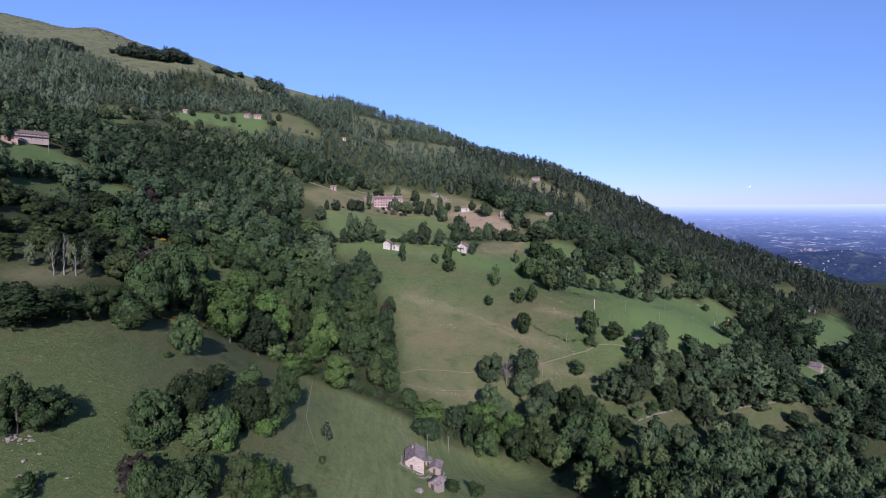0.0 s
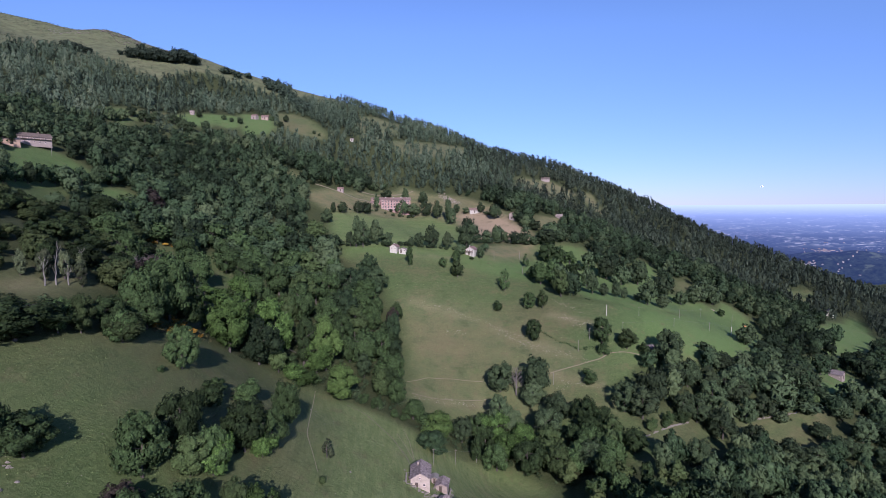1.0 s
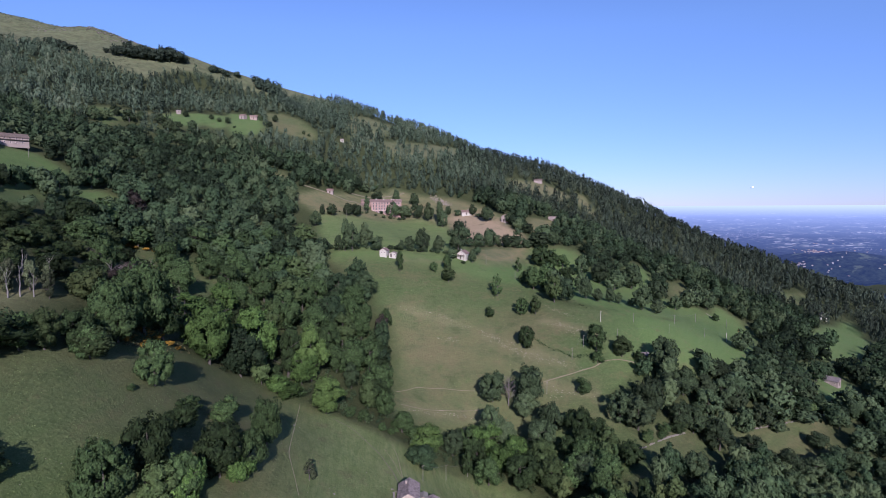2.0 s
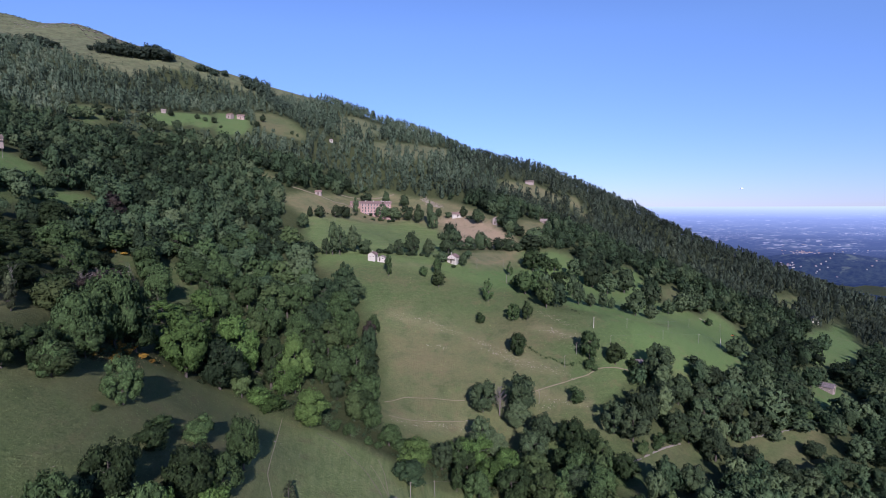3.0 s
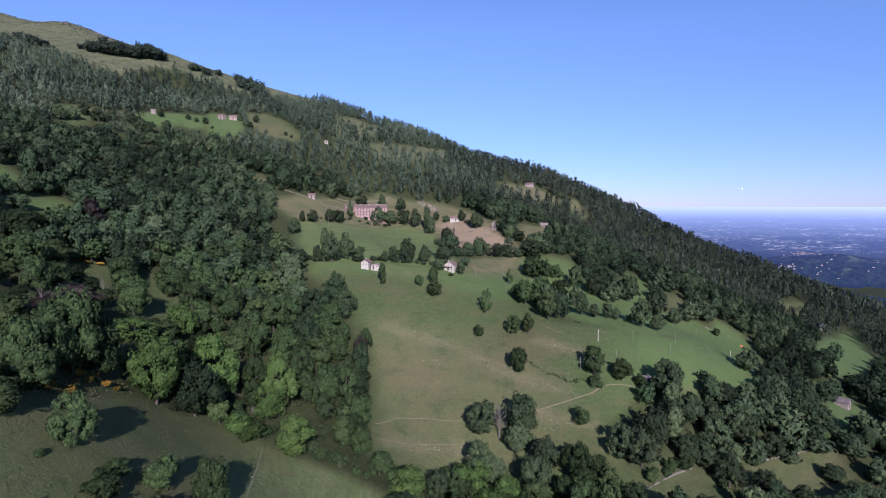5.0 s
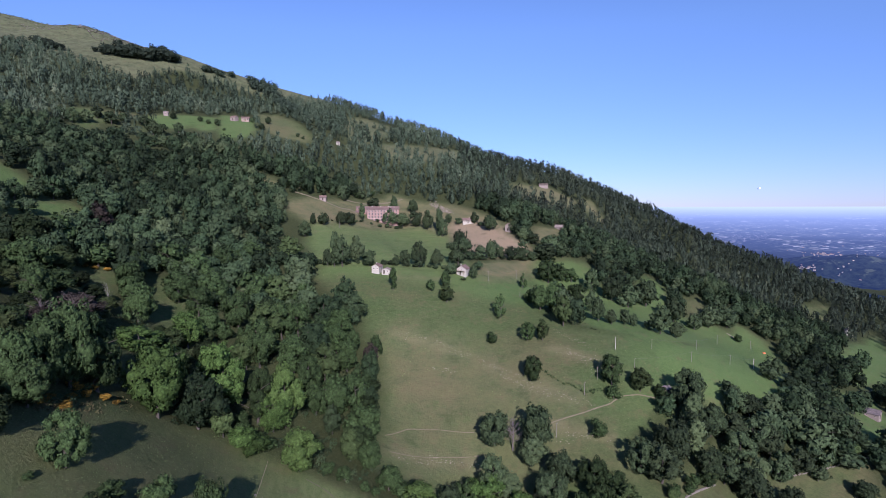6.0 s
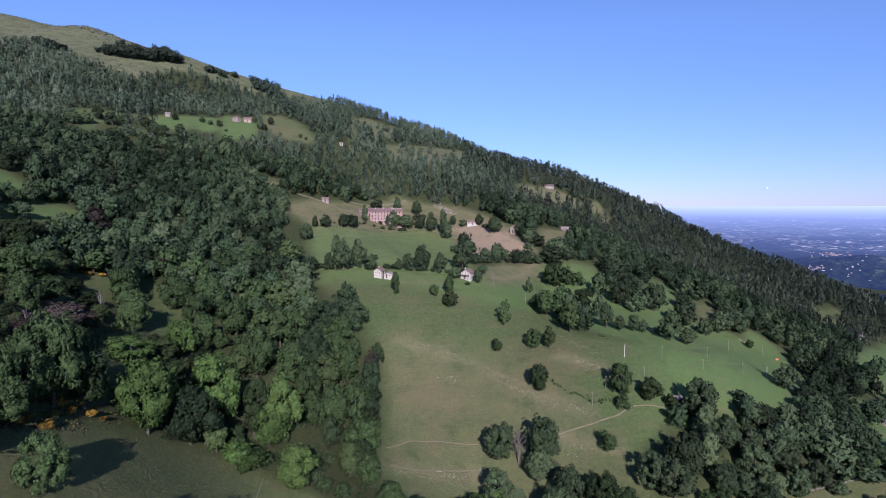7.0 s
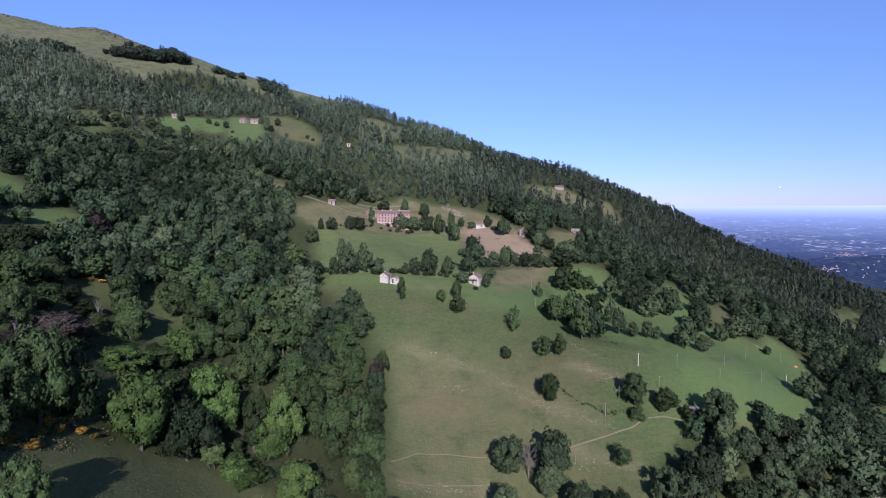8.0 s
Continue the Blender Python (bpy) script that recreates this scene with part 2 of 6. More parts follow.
def ground_material():
    m, t, p = nodes_of("grass")
    w = coords(t)
    big, mid = noise_at(t, w, 0.016, 4, 0.6), noise_at(t, w, 0.09, 5, 0.7)
    fine = ramp(t, noise_at(t, w, 0.55, 6, 0.8), [(0.30, (0,) * 3), (0.66, (1,) * 3)])
    flat = t.nodes.new("ShaderNodeMapping")
    flat.inputs["Scale"].default_value = (0.03, 0.03, 0.30)
    t.links.new(w, flat.inputs["Vector"])
    steps = noise_at(t, flat.outputs["Vector"], 1.0, 5, 0.65)  # thin terraces that follow the contours
    thin = t.nodes.new("ShaderNodeMapping")
    thin.inputs["Scale"].default_value = (0.07, 0.07, 1.2)
    t.links.new(w, thin.inputs["Vector"])
    treads = ramp(t, noise_at(t, thin.outputs["Vector"], 1.0, 4, 0.7), [(0.38, (0,) * 3), (0.62, (1,) * 3)])  # narrow cattle treads
    attr = lambda n: [setattr(a := t.nodes.new("ShaderNodeAttribute"), "attribute_name", n), a.outputs["Fac"]][1]
    green = mixed(t, fine, (0.037, 0.061, 0.019), (0.081, 0.116, 0.040))
    dry = mixed(t, mixed(t, 0.35, fine, treads), (0.075, 0.072, 0.032), (0.129, 0.116, 0.057))
    amount = ramp(t, mixed(t, 0.35, big, steps), [(0.44, (0.0,) * 3), (0.64, (0.85,) * 3)])
    c = mixed(t, amount, green, dry)
    lush = mixed(t, mixed(t, 0.5, fine, steps), (0.060, 0.113, 0.029), (0.110, 0.177, 0.055))
    c = mixed(t, attr("lush"), c, lush)
    straw = mixed(t, ramp(t, mixed(t, 0.4, mid, steps), [(0.40, (0,) * 3), (0.60, (1,) * 3)]), (0.183, 0.150, 0.078), (0.105, 0.116, 0.055))
    c = mixed(t, attr("straw"), c, straw)
    # paler grass: sunlight missing on these slopes is put into the colour
    lit_turf = mixed(t, mixed(t, 0.6, fine, treads), (0.100, 0.151, 0.046), (0.211, 0.246, 0.091))
    c = mixed(t, attr("lit_turf"), c, lit_turf)
    heath = ramp(t, noise_at(t, w, 0.07, 6, 0.75), [(0.44, (0,) * 3), (0.60, (0.75,) * 3)])
    c = mixed(t, attr("heath"), c, mixed(t, heath, (0.111, 0.124, 0.066), (0.043, 0.056, 0.029)))
    earth = mixed(t, mid, (0.315, 0.238, 0.149), (0.217, 0.166, 0.106))
    c = mixed(t, attr("earth"), c, earth)
    c = mixed(t, ramp(t, mid, [(0.56, (0,) * 3), (0.70, (0.4,) * 3)]), c, (0.029, 0.043, 0.013))
    c = mixed(t, ramp(t, noise_at(t, w, 0.35, 4, 0.8), [(0.66, (0,) * 3), (0.76, (0.6,) * 3)]), c, (0.105, 0.085, 0.049))
    spots = noise_at(t, w, 0.13, 5, 0.75)
    c = mixed(t, ramp(t, spots, [(0.55, (0,) * 3), (0.68, (0.45,) * 3)]), c, (0.133, 0.105, 0.057))
    c = mixed(t, ramp(t, spots, [(0.30, (0.5,) * 3), (0.43, (0,) * 3)]), c, (0.063, 0.105, 0.028))
    # litter of the wood floor; also used to darken the near meadow
    litter_and_shade = mixed(t, fine, (0.022, 0.034, 0.010), (0.049, 0.056, 0.022))
    c = mixed(t, attr("wood"), c, litter_and_shade)
    blades = noise_at(t, w, 1.7, 4, 0.8)  # tufts and bare spots between them
    c = mixed(t, ramp(t, blades, [(0.34, (0.34,) * 3), (0.48, (0,) * 3)]), c, (0.028, 0.039, 0.013))
    c = mixed(t, ramp(t, blades, [(0.54, (0,) * 3), (0.70, (0.5,) * 3)]), c, (0.130, 0.150, 0.073))
    t.links.new(c, p.inputs["Base Color"])
    p.inputs["Roughness"].default_value = 0.95
    p.inputs["Specular IOR Level"].default_value = 0.15
    bump(t, p, mixed(t, 0.55, fine, mid), 0.8, 0.7)
    return m


def build_ground():
    xs, ys = stretch(-1500, -300, 420, 5200, 3.5, 1.06), stretch(-400, 70, 640, 5200, 3.5, 1.05)
    gx, gy = (a.ravel() for a in np.meshgrid(xs, ys))
    gz = ground_at(gx, gy)
    n = len(xs)
    i = (np.arange(len(ys) - 1)[:, None] * n + np.arange(n - 1)).ravel()
    faces = np.stack([i, i + 1, i + n + 1, i + n], 1)
    wob = 4 * rough(gx, gy, 14.0, 2)
    wx, wy = gx + wob, gy - wob
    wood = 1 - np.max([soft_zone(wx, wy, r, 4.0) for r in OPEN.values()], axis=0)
    zone = lambda *names: np.max([soft_zone(wx, wy, OPEN[k], 6.0) for k in names], axis=0)
    lush = zone("meadow_corner", "upper_meadow", "high_meadow", "farm_meadow", "lower_farm_meadow", "glade_a", "mid_glade", "slope_glade", "right_meadow", "far_meadow", "barn_meadow")
    lush = np.maximum(0.75 * lush, 0) - 0.2 * zone("upper_meadow")
    right = ease(gx - 0.25 * (gy - 300), 70, 130) * inside(wx, wy, OPEN["big_meadow"])
    top = ease(gy, 372, 392) * inside(wx, wy, OPEN["big_meadow"])
    lush = np.maximum(lush, np.maximum(0.8 * right, 0.7 * top))
    lush = np.maximum(lush, 0.3 * zone("near_meadow") * (1 - ease(gy, 115, 145)))
    # brightened towards the hut, where the slope turns off the sun
    lit_turf = zone("near_meadow") * (0.12 + 0.62 * ease(gx + 0.25 * (gy - 180), -70, -30))
    strip = zone("ploughed_field")
    wood = np.maximum(wood, 0.32 * zone("near_meadow") * ease(-gx - 0.25 * (gy - 180), 25, 75))  # left of the near meadow dimmed by mixing darkness into its colour
    lush = lush * (1 - strip)
    # upper field lifted in colour too, as the sun strikes it weakly
    lit_turf = np.maximum(lit_turf, 0.35 * zone("upper_meadow"))
    heath = np.maximum(0.85 * zone("bald_top", "ridge_top"), 0.55 * zone("ridge_pasture", "ridge_strip"))
    dry = 0.34 * zone("big_meadow") * (1 - ease(np.hypot((gx - 4) / 62, (gy - 296) / 60), 0.5, 1.1))
    straw = np.maximum(zone("bald_top", "small_field", "house_meadow", "cut_strip", "bare_slope") * 0.75, np.maximum(dry, np.maximum(0.9 * strip, 0.3 * zone("high_pasture"))))
    straw = np.maximum(straw, 0.4 * zone("ridge_pasture", "ridge_strip"))
    straw = np.maximum(straw, 0.2 * zone("near_meadow") * ease(-gx, 30, 70) * ease(gy, 120, 150))
    straw = np.maximum(straw, 0.8 * np.exp(-(((gx + 18) / 6) ** 2) - ((gy - 203) / 13) ** 2))
    worn = np.zeros(gx.shape)  # worn strips of old terraces
    for (ax, ay), (bx, by), wide in (((-29, 386), (-3, 394), 4.0), ((-26, 334), (10, 329), 4.5), ((10, 329), (62, 299), 4.5), ((56, 334), (84, 322), 3.0), ((50, 286), (74, 280), 3.0), ((-22, 262), (14, 272), 4.0)):
        along = np.clip(((gx - ax) * (bx - ax) + (gy - ay) * (by - ay)) / ((bx - ax) ** 2 + (by - ay) ** 2), 0, 1)
        worn = np.maximum(worn, np.exp(-((np.hypot(gx - ax - along * (bx - ax), gy - ay - along * (by - ay)) / wide) ** 2)))
    straw = np.maximum(straw, 0.42 * worn)
    earth = np.maximum(0.30 * worn * (0.5 + rough(gx, gy, 9.0, 2)), 0)
    earth = np.maximum(np.maximum(zone("earth_field"), earth), 0.3 * zone("lodge_clearing", "bank_clearing"))
    me = mesh_of("ground", np.stack([gx, gy, gz], 1), faces, ground_material(), True, (("wood", wood), ("lush", lush), ("straw", straw), ("earth", earth), ("lit_turf", lit_turf), ("heath", heath)))
    return tagged(new("ground", me), "grassy mountain slope with meadows, fields and wood floor", "ground", kind="structure")


build_ground()

# ---- trees ----
def leaf_material(name, dark, light, warm, grain=1.0):
    m, t, p = nodes_of(name)
    geo = t.nodes.new("ShaderNodeNewGeometry")
    tone = t.nodes.new("ShaderNodeAttribute")
    tone.attribute_name = "tone"
    info = t.nodes.new("ShaderNodeObjectInfo")
    speck = noise_at(t, geo.outputs["Position"], 1.1, 4, 0.85)
    c = mixed(t, geo.outputs["Random Per Island"], dark, light)
    c = mixed(t, ramp(t, speck, [(0.36, (0.75 * grain,) * 3), (0.56, (0,) * 3)]), c, tuple(v * 0.42 for v in dark))
    c = mixed(t, ramp(t, speck, [(0.50, (0,) * 3), (0.66, (0.85 * grain,) * 3)]), c, tuple(v * 1.55 for v in light))
    fresh = t.nodes.new("ShaderNodeMapRange")
    fresh.inputs["From Min"].default_value, fresh.inputs["From Max"].default_value = 0.5, 1.0
    t.links.new(tone.outputs["Fac"], fresh.inputs["Value"])
    c = mixed(t, ramp(t, tone.outputs["Fac"], [(0.0, (0.38,) * 3), (0.5, (1,) * 3)]), (0, 0, 0), c)
    c = mixed(t, fresh.outputs["Result"], c, warm)
    hsv = node(t, "ShaderNodeHueSaturation")
    add = t.nodes.new("ShaderNodeMapRange")
    add.inputs["To Min"].default_value, add.inputs["To Max"].default_value = 0.55, 1.5
    t.links.new(info.outputs["Random"], add.inputs["Value"])
    t.links.new(add.outputs["Result"], hsv.inputs["Value"])
    t.links.new(c, hsv.inputs["Color"])
    t.links.new(hsv.outputs["Color"], p.inputs["Base Color"])
    p.inputs["Roughness"].default_value = 0.75
    p.inputs["Specular IOR Level"].default_value = 0.12
    bump(t, p, speck, 0.8, 0.5)
    tr = t.nodes.new("ShaderNodeBsdfTranslucent")
    t.links.new(hsv.outputs["Color"], tr.inputs["Color"])
    mix = t.nodes.new("ShaderNodeMixShader")
    mix.inputs["Fac"].default_value = 0.10
    t.links.new(p.outputs["BSDF"], mix.inputs[1])
    t.links.new(tr.outputs["BSDF"], mix.inputs[2])
    t.links.new(mix.outputs["Shader"], t.nodes["Material Output"].inputs["Surface"])
    return m


LEAF = leaf_material("broad_leaves", (0.028, 0.050, 0.017), (0.045, 0.076, 0.026), (0.076, 0.100, 0.035))
FRESH = leaf_material("fresh_leaves", (0.043, 0.083, 0.020), (0.068, 0.120, 0.030), (0.094, 0.136, 0.040))
PURPLE = leaf_material("copper_leaves", (0.018, 0.015, 0.012), (0.036, 0.029, 0.023), (0.042, 0.035, 0.028))
GORSE = leaf_material("gorse_leaves", (0.070, 0.062, 0.016), (0.24, 0.140, 0.022), (0.30, 0.180, 0.028))
PALE = leaf_material("grey_green_leaves", (0.050, 0.066, 0.032), (0.078, 0.096, 0.048), (0.11, 0.115, 0.065))
# slope and far leaves lifted and blued: distance haze mixed into their colour
MID_LEAF = leaf_material("hazed_slope_leaves", (0.032, 0.058, 0.027), (0.053, 0.089, 0.040), (0.082, 0.112, 0.052), 0.7)
FAR_LEAF = leaf_material("hazed_birch_and_larch_leaves", (0.046, 0.071, 0.044), (0.071, 0.102, 0.062), (0.105, 0.130, 0.080), 0.4)
# for dark trees, and for woods whose shade is put into the colour
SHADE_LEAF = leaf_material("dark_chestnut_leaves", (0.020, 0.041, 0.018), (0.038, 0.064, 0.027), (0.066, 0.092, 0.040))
# hedgerow leaves and larch needles also carry haze in their colour
MID_SHADE = leaf_material("hazed_hedgerow_leaves", (0.0304, 0.0506, 0.0230), (0.0506, 0.0754, 0.0331), (0.0745, 0.0984, 0.0451))
FAR_SHADE = leaf_material("hazed_larch_needles", (0.027, 0.040, 0.027), (0.044, 0.061, 0.038), (0.069, 0.083, 0.049), 0.4)
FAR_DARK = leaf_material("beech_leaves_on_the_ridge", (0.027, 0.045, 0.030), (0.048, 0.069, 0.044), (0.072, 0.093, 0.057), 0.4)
BARK = plain("bark", (0.075, 0.064, 0.052), (0.042, 0.036, 0.029), 1.5)


def ball(n):
    k = np.arange(n) + 0.5
    a, z = math.pi * (1 + 5**0.5) * k, 1 - 2 * k / n
    r = np.sqrt(1 - z * z)
    return np.stack([r * np.cos(a), r * np.sin(a), z], 1)


def leafy(name, v, f, normals, tone, mat=None):
    """A mesh of leaf cards whose shading follows the clump that they sit on."""
    me = mesh_of(name, v, f, mat or LEAF, True, (("tone", tone),))
    me.normals_split_custom_set_from_vertices(normals)
    return me


def leaf_cards(at, out, size, rng):
    """Leaf clumps: small three-cornered cards round the points, turned roughly outwards."""
    n = len(at)
    nrm = out / np.linalg.norm(out, axis=1)[:, None] + rng.normal(0, 0.42, (n, 3))
    nrm /= np.linalg.norm(nrm, axis=1)[:, None]
    side = np.cross(nrm, rng.normal(0, 1, (n, 3)))
    side /= np.linalg.norm(side, axis=1)[:, None]
    up = np.cross(nrm, side)
    s = size * rng.uniform(0.65, 1.35, (n, 1))
    v = np.stack([at + side * s, at - side * s * 0.55 + up * s * 0.85, at - side * s * 0.5 - up * s * 0.8 + nrm * s * 0.15], 1).reshape(-1, 3)
    f = np.arange(n * 3).reshape(n, 3)
    soft = 0.62 * out / np.linalg.norm(out, axis=1)[:, None] + 0.62 * nrm
    soft /= np.linalg.norm(soft, axis=1)[:, None]
    return v, f, np.repeat(soft, 3, axis=0)


def lobes_of(rng, shape, count):
    """Centres and radii of a crown's main clumps in a unit tree: height 1, half width 0.5. They sit on an uneven outline."""
    d = ball(count)
    d = d + rng.normal(0, 0.28, d.shape)
    d /= np.linalg.norm(d, axis=1)[:, None]
    bulge = np.ones(count)
    for _ in range(6):
        way = rng.normal(0, 1, 3)
        way /= np.linalg.norm(way)
        bulge += rng.uniform(-0.28, 0.20) * np.exp(-(((1 - d @ way) / 0.4) ** 2))
    r = rng.uniform(0.70, 1.35, count) * 0.43 * (3.1 / count) ** 0.5
    reach = np.clip(bulge - 0.72 * r / 0.43 + rng.normal(0, 0.07, count), 0.15, 1.2)
    if shape == "cone":
        z = 0.08 + 0.84 * (0.5 + 0.5 * d[:, 2])
        w = (0.42 * (1 - z) ** 0.75 + 0.02) * np.clip(reach + 0.1, 0.3, 1.2)
        flat = d[:, :2] / np.maximum(np.linalg.norm(d[:, :2], axis=1), 0.05)[:, None]
        c = np.c_[flat * w[:, None], z]
        r = r * (1.1 - 0.8 * z)
    else:
        wide = 0.27 if shape == "column" else 0.45
        c = d * reach[:, None] * [wide, wide, 0.46] + [0, 0, 0.52]
        r = r * (0.75 if shape == "column" else 1.0)
    c[:, :2] += rng.normal(0, 0.05, 2) * c[:, 2:]
    return c, r


def core_ball(fine=False):
    """A ball of eight or twenty triangles."""
    if not fine:
        v = np.array([(1, 0, 0), (-1, 0, 0), (0, 1, 0), (0, -1, 0), (0, 0, 1), (0, 0, -1)], float)
        return v, np.array([(0, 2, 4), (2, 1, 4), (1, 3, 4), (3, 0, 4), (2, 0, 5), (1, 2, 5), (3, 1, 5), (0, 3, 5)])
    bm = bmesh.new()
    bmesh.ops.create_icosphere(bm, subdivisions=1, radius=1.0)
    v, f = np.array([tuple(q.co) for q in bm.verts]), np.array([[q.index for q in p.verts] for p in bm.faces])
    bm.free()
    return v, f


def unit(v):
    return v / (np.linalg.norm(v, axis=-1, keepdims=True) + 1e-9)


def crown_arrays(seed, shape, lobes, twigs, cards, size, cores=True, fine=False, crisp=1.0):
    """A unit crown: main clumps, each with smaller tufts on its outer side, and leaf cards on the tufts over a dense inside."""
    rng = np.random.default_rng(seed)
    c, r = lobes_of(rng, shape, lobes)
    centre = np.array([0, 0, 0.42])
    tufts_, rad, push = [], [], []
    for cc, rr in zip(c, r):
        away = unit((cc - centre) * [1, 1, 0.7])
        d = unit(ball(twigs) + rng.normal(0, 0.3, (twigs, 3)))
        d = d[d @ away > -0.35]
        tufts_.append(cc + d * rr * [1, 1, 0.85] * rng.uniform(0.55, 0.95, (len(d), 1)))
        rad.append(rr * rng.uniform(0.6, 1.25, len(d)) * 1.05 / math.sqrt(twigs) * 1.2)
        push.append(unit(0.7 * d + 0.5 * away))
    at, rad, push = np.concatenate(tufts_), np.concatenate(rad), np.concatenate(push)
    share = rad**2 / (rad**2).sum()
    pts, outs = [], []
    for cc, rr, way, part_ in zip(at, rad, push, share):
        d = unit(ball(max(3, int(cards * part_ * 1.6))) + rng.normal(0, 0.35, (max(3, int(cards * part_ * 1.6)), 3)))
        d = d[d @ way > -0.3]
        pts.append(cc + d * rr * rng.uniform(0.7, 1.15, (len(d), 1)))
        outs.append(crisp * 0.8 * d + 0.6 * way + rng.normal(0, 0.15, d.shape))
    pts, outs = np.concatenate(pts), np.concatenate(outs)
    pick = rng.permutation(len(pts))[:cards]
    v, f, nn = leaf_cards(pts[pick], outs[pick], size, rng)
    bv, bf = core_ball(fine)
    for cc, rr in zip(c, r) if cores else ():  # the dense inside of each clump
        f = np.concatenate([f, bf + len(v)])
        v = np.concatenate([v, cc + bv * rr * rng.uniform(0.60, 0.80, (len(bv), 1)) * [1, 1, 0.85]])
        nn = np.concatenate([nn, bv])
    half = {"round": 0.5, "column": 0.28, "cone": 0.45}[shape]
    v[:, :2] *= half / np.percentile(np.hypot(v[:, 0], v[:, 1]), 96)
    low, top = v[:, 2].min(), np.percentile(v[:, 2], 99.5)
    v[:, 2] = 0.05 + (v[:, 2] - low) * 0.95 / (top - low)
    return v, f, nn


def limb(bm, a, b, ra, rb, sides=6):
    """A tapered limb from a to b."""
    a, b = Vector(a), Vector(b)
    q = (b - a).to_track_quat("Z", "Y")
    rings = []
    for p, r in ((a, ra), (b, rb)):
        rings.append([bm.verts.new(p + q @ Vector((r * math.cos(k * math.tau / sides), r * math.sin(k * math.tau / sides), 0))) for k in range(sides)])
    for k in range(sides):
        bm.faces.new((rings[0][k], rings[0][(k + 1) % sides], rings[1][(k + 1) % sides], rings[1][k]))


def trunk_mesh(seed, h, w, bare=False, limbs=46):
    rng = random.Random(int(seed))
    bm = bmesh.new()
    r = 0.022 * h
    p, top = Vector((0, 0, -0.06 * h)), 0.75 if not bare else 0.85
    knots = [p]
    for k in range(1, 5):
        knots.append(Vector((rng.uniform(-0.02, 0.02) * h, rng.uniform(-0.02, 0.02) * h, top * h * k / 4)))
    for k in range(4):
        limb(bm, knots[k], knots[k + 1], r * (1.25 - 0.27 * k), r * (0.98 - 0.27 * k + 0.06))
    for k in range(7 if not bare else limbs):
        z = rng.uniform(0.22, 0.7 if not bare else 0.82)
        a = rng.uniform(0, math.tau)
        base = Vector((0, 0, z * h))
        reach = w * rng.uniform(0.25, 0.42)
        tip = base + Vector((reach * math.cos(a), reach * math.sin(a), h * (rng.uniform(0.08, 0.2) if not bare else rng.uniform(0.14, 0.32))))
        limb(bm, base, tip, r * (0.4 if not bare else 0.26), r * (0.12 if not bare else 0.08), 4)
        if bare:
            for _ in range(5):
                b2 = a + rng.uniform(-0.9, 0.9)
                mid = base.lerp(tip, rng.uniform(0.4, 0.9))
                limb(bm, mid, mid + Vector((0.4 * reach * math.cos(b2), 0.4 * reach * math.sin(b2), h * rng.uniform(0.06, 0.14))), r * 0.10, r * 0.04, 3)
    me = bpy.data.meshes.new("trunk")
    bm.to_mesh(me)
    bm.free()
    me.materials.append(BARK)
    return me


MODELS = {}


def tree_model(kind, number, mat, far):
    """Shared meshes of one model of tree, 10 m high and 8 m wide (columns 4 m); far ones have fewer, larger leaf clumps."""
    key = (kind, number, mat.name, far)
    if key not in MODELS:
        shape, width, lobes, cards, size = {"round": ("round", 8.4, 17, 3900, 0.0245), "column": ("column", 7.2, 14, 3200, 0.023), "cone": ("cone", 7.0, 14, 3200, 0.023), "bush": ("round", 8.4, 11, 2000, 0.032)}[kind]
        twigs, cards, size = ((20, cards, size), (16, cards * 11 // 20, size * 1.30), (7, cards // 8, size * 2.6))[far]
        v, f, nn = crown_arrays(40 + number * 7 + len(kind), shape, lobes, twigs, cards, size, True, True)
        if kind == "bush":
            v[:, 2] = v[:, 2] - 0.05
        v = v * [width, width, 10.0]
        nn = nn / [width, width, 10.0]
        nn /= np.linalg.norm(nn, axis=1)[:, None]
        me = leafy("crown", v, f, nn, np.full(len(v), 0.36 + 0.14 * (number % 3)), mat)
        MODELS[key] = (trunk_mesh(number, 10.0 if kind != "bush" else 6.0, width), me)
    return MODELS[key]


def tree(kind, x, y, h, w, number=0, label="", group="", name="tree", category="tree", mat=None):
    """A tree that stands at x, y with height h and crown width w."""
    tm, cm = tree_model(kind, number, mat or LEAF, 0 if math.hypot(x, y) < 262 else 1 if math.hypot(x, y) < 345 else 2)
    base = {"round": 8.4, "column": 4.0, "cone": 6.3, "bush": 8.4}[kind]
    ob = new(name)
    ob.empty_display_size = 0.5
    s = w / base
    ob.matrix_basis = Matrix.LocRotScale((x, y, height(x, y) - 0.15), Euler((0, 0, (x * 7.3 + y * 3.1) % math.tau)), (s, s, h / 10))
    new("trunk", tm).parent = ob
    new("crown", cm).parent = ob
    return tagged(ob, label or "green broadleaf tree with a dense leafy crown", category, group)


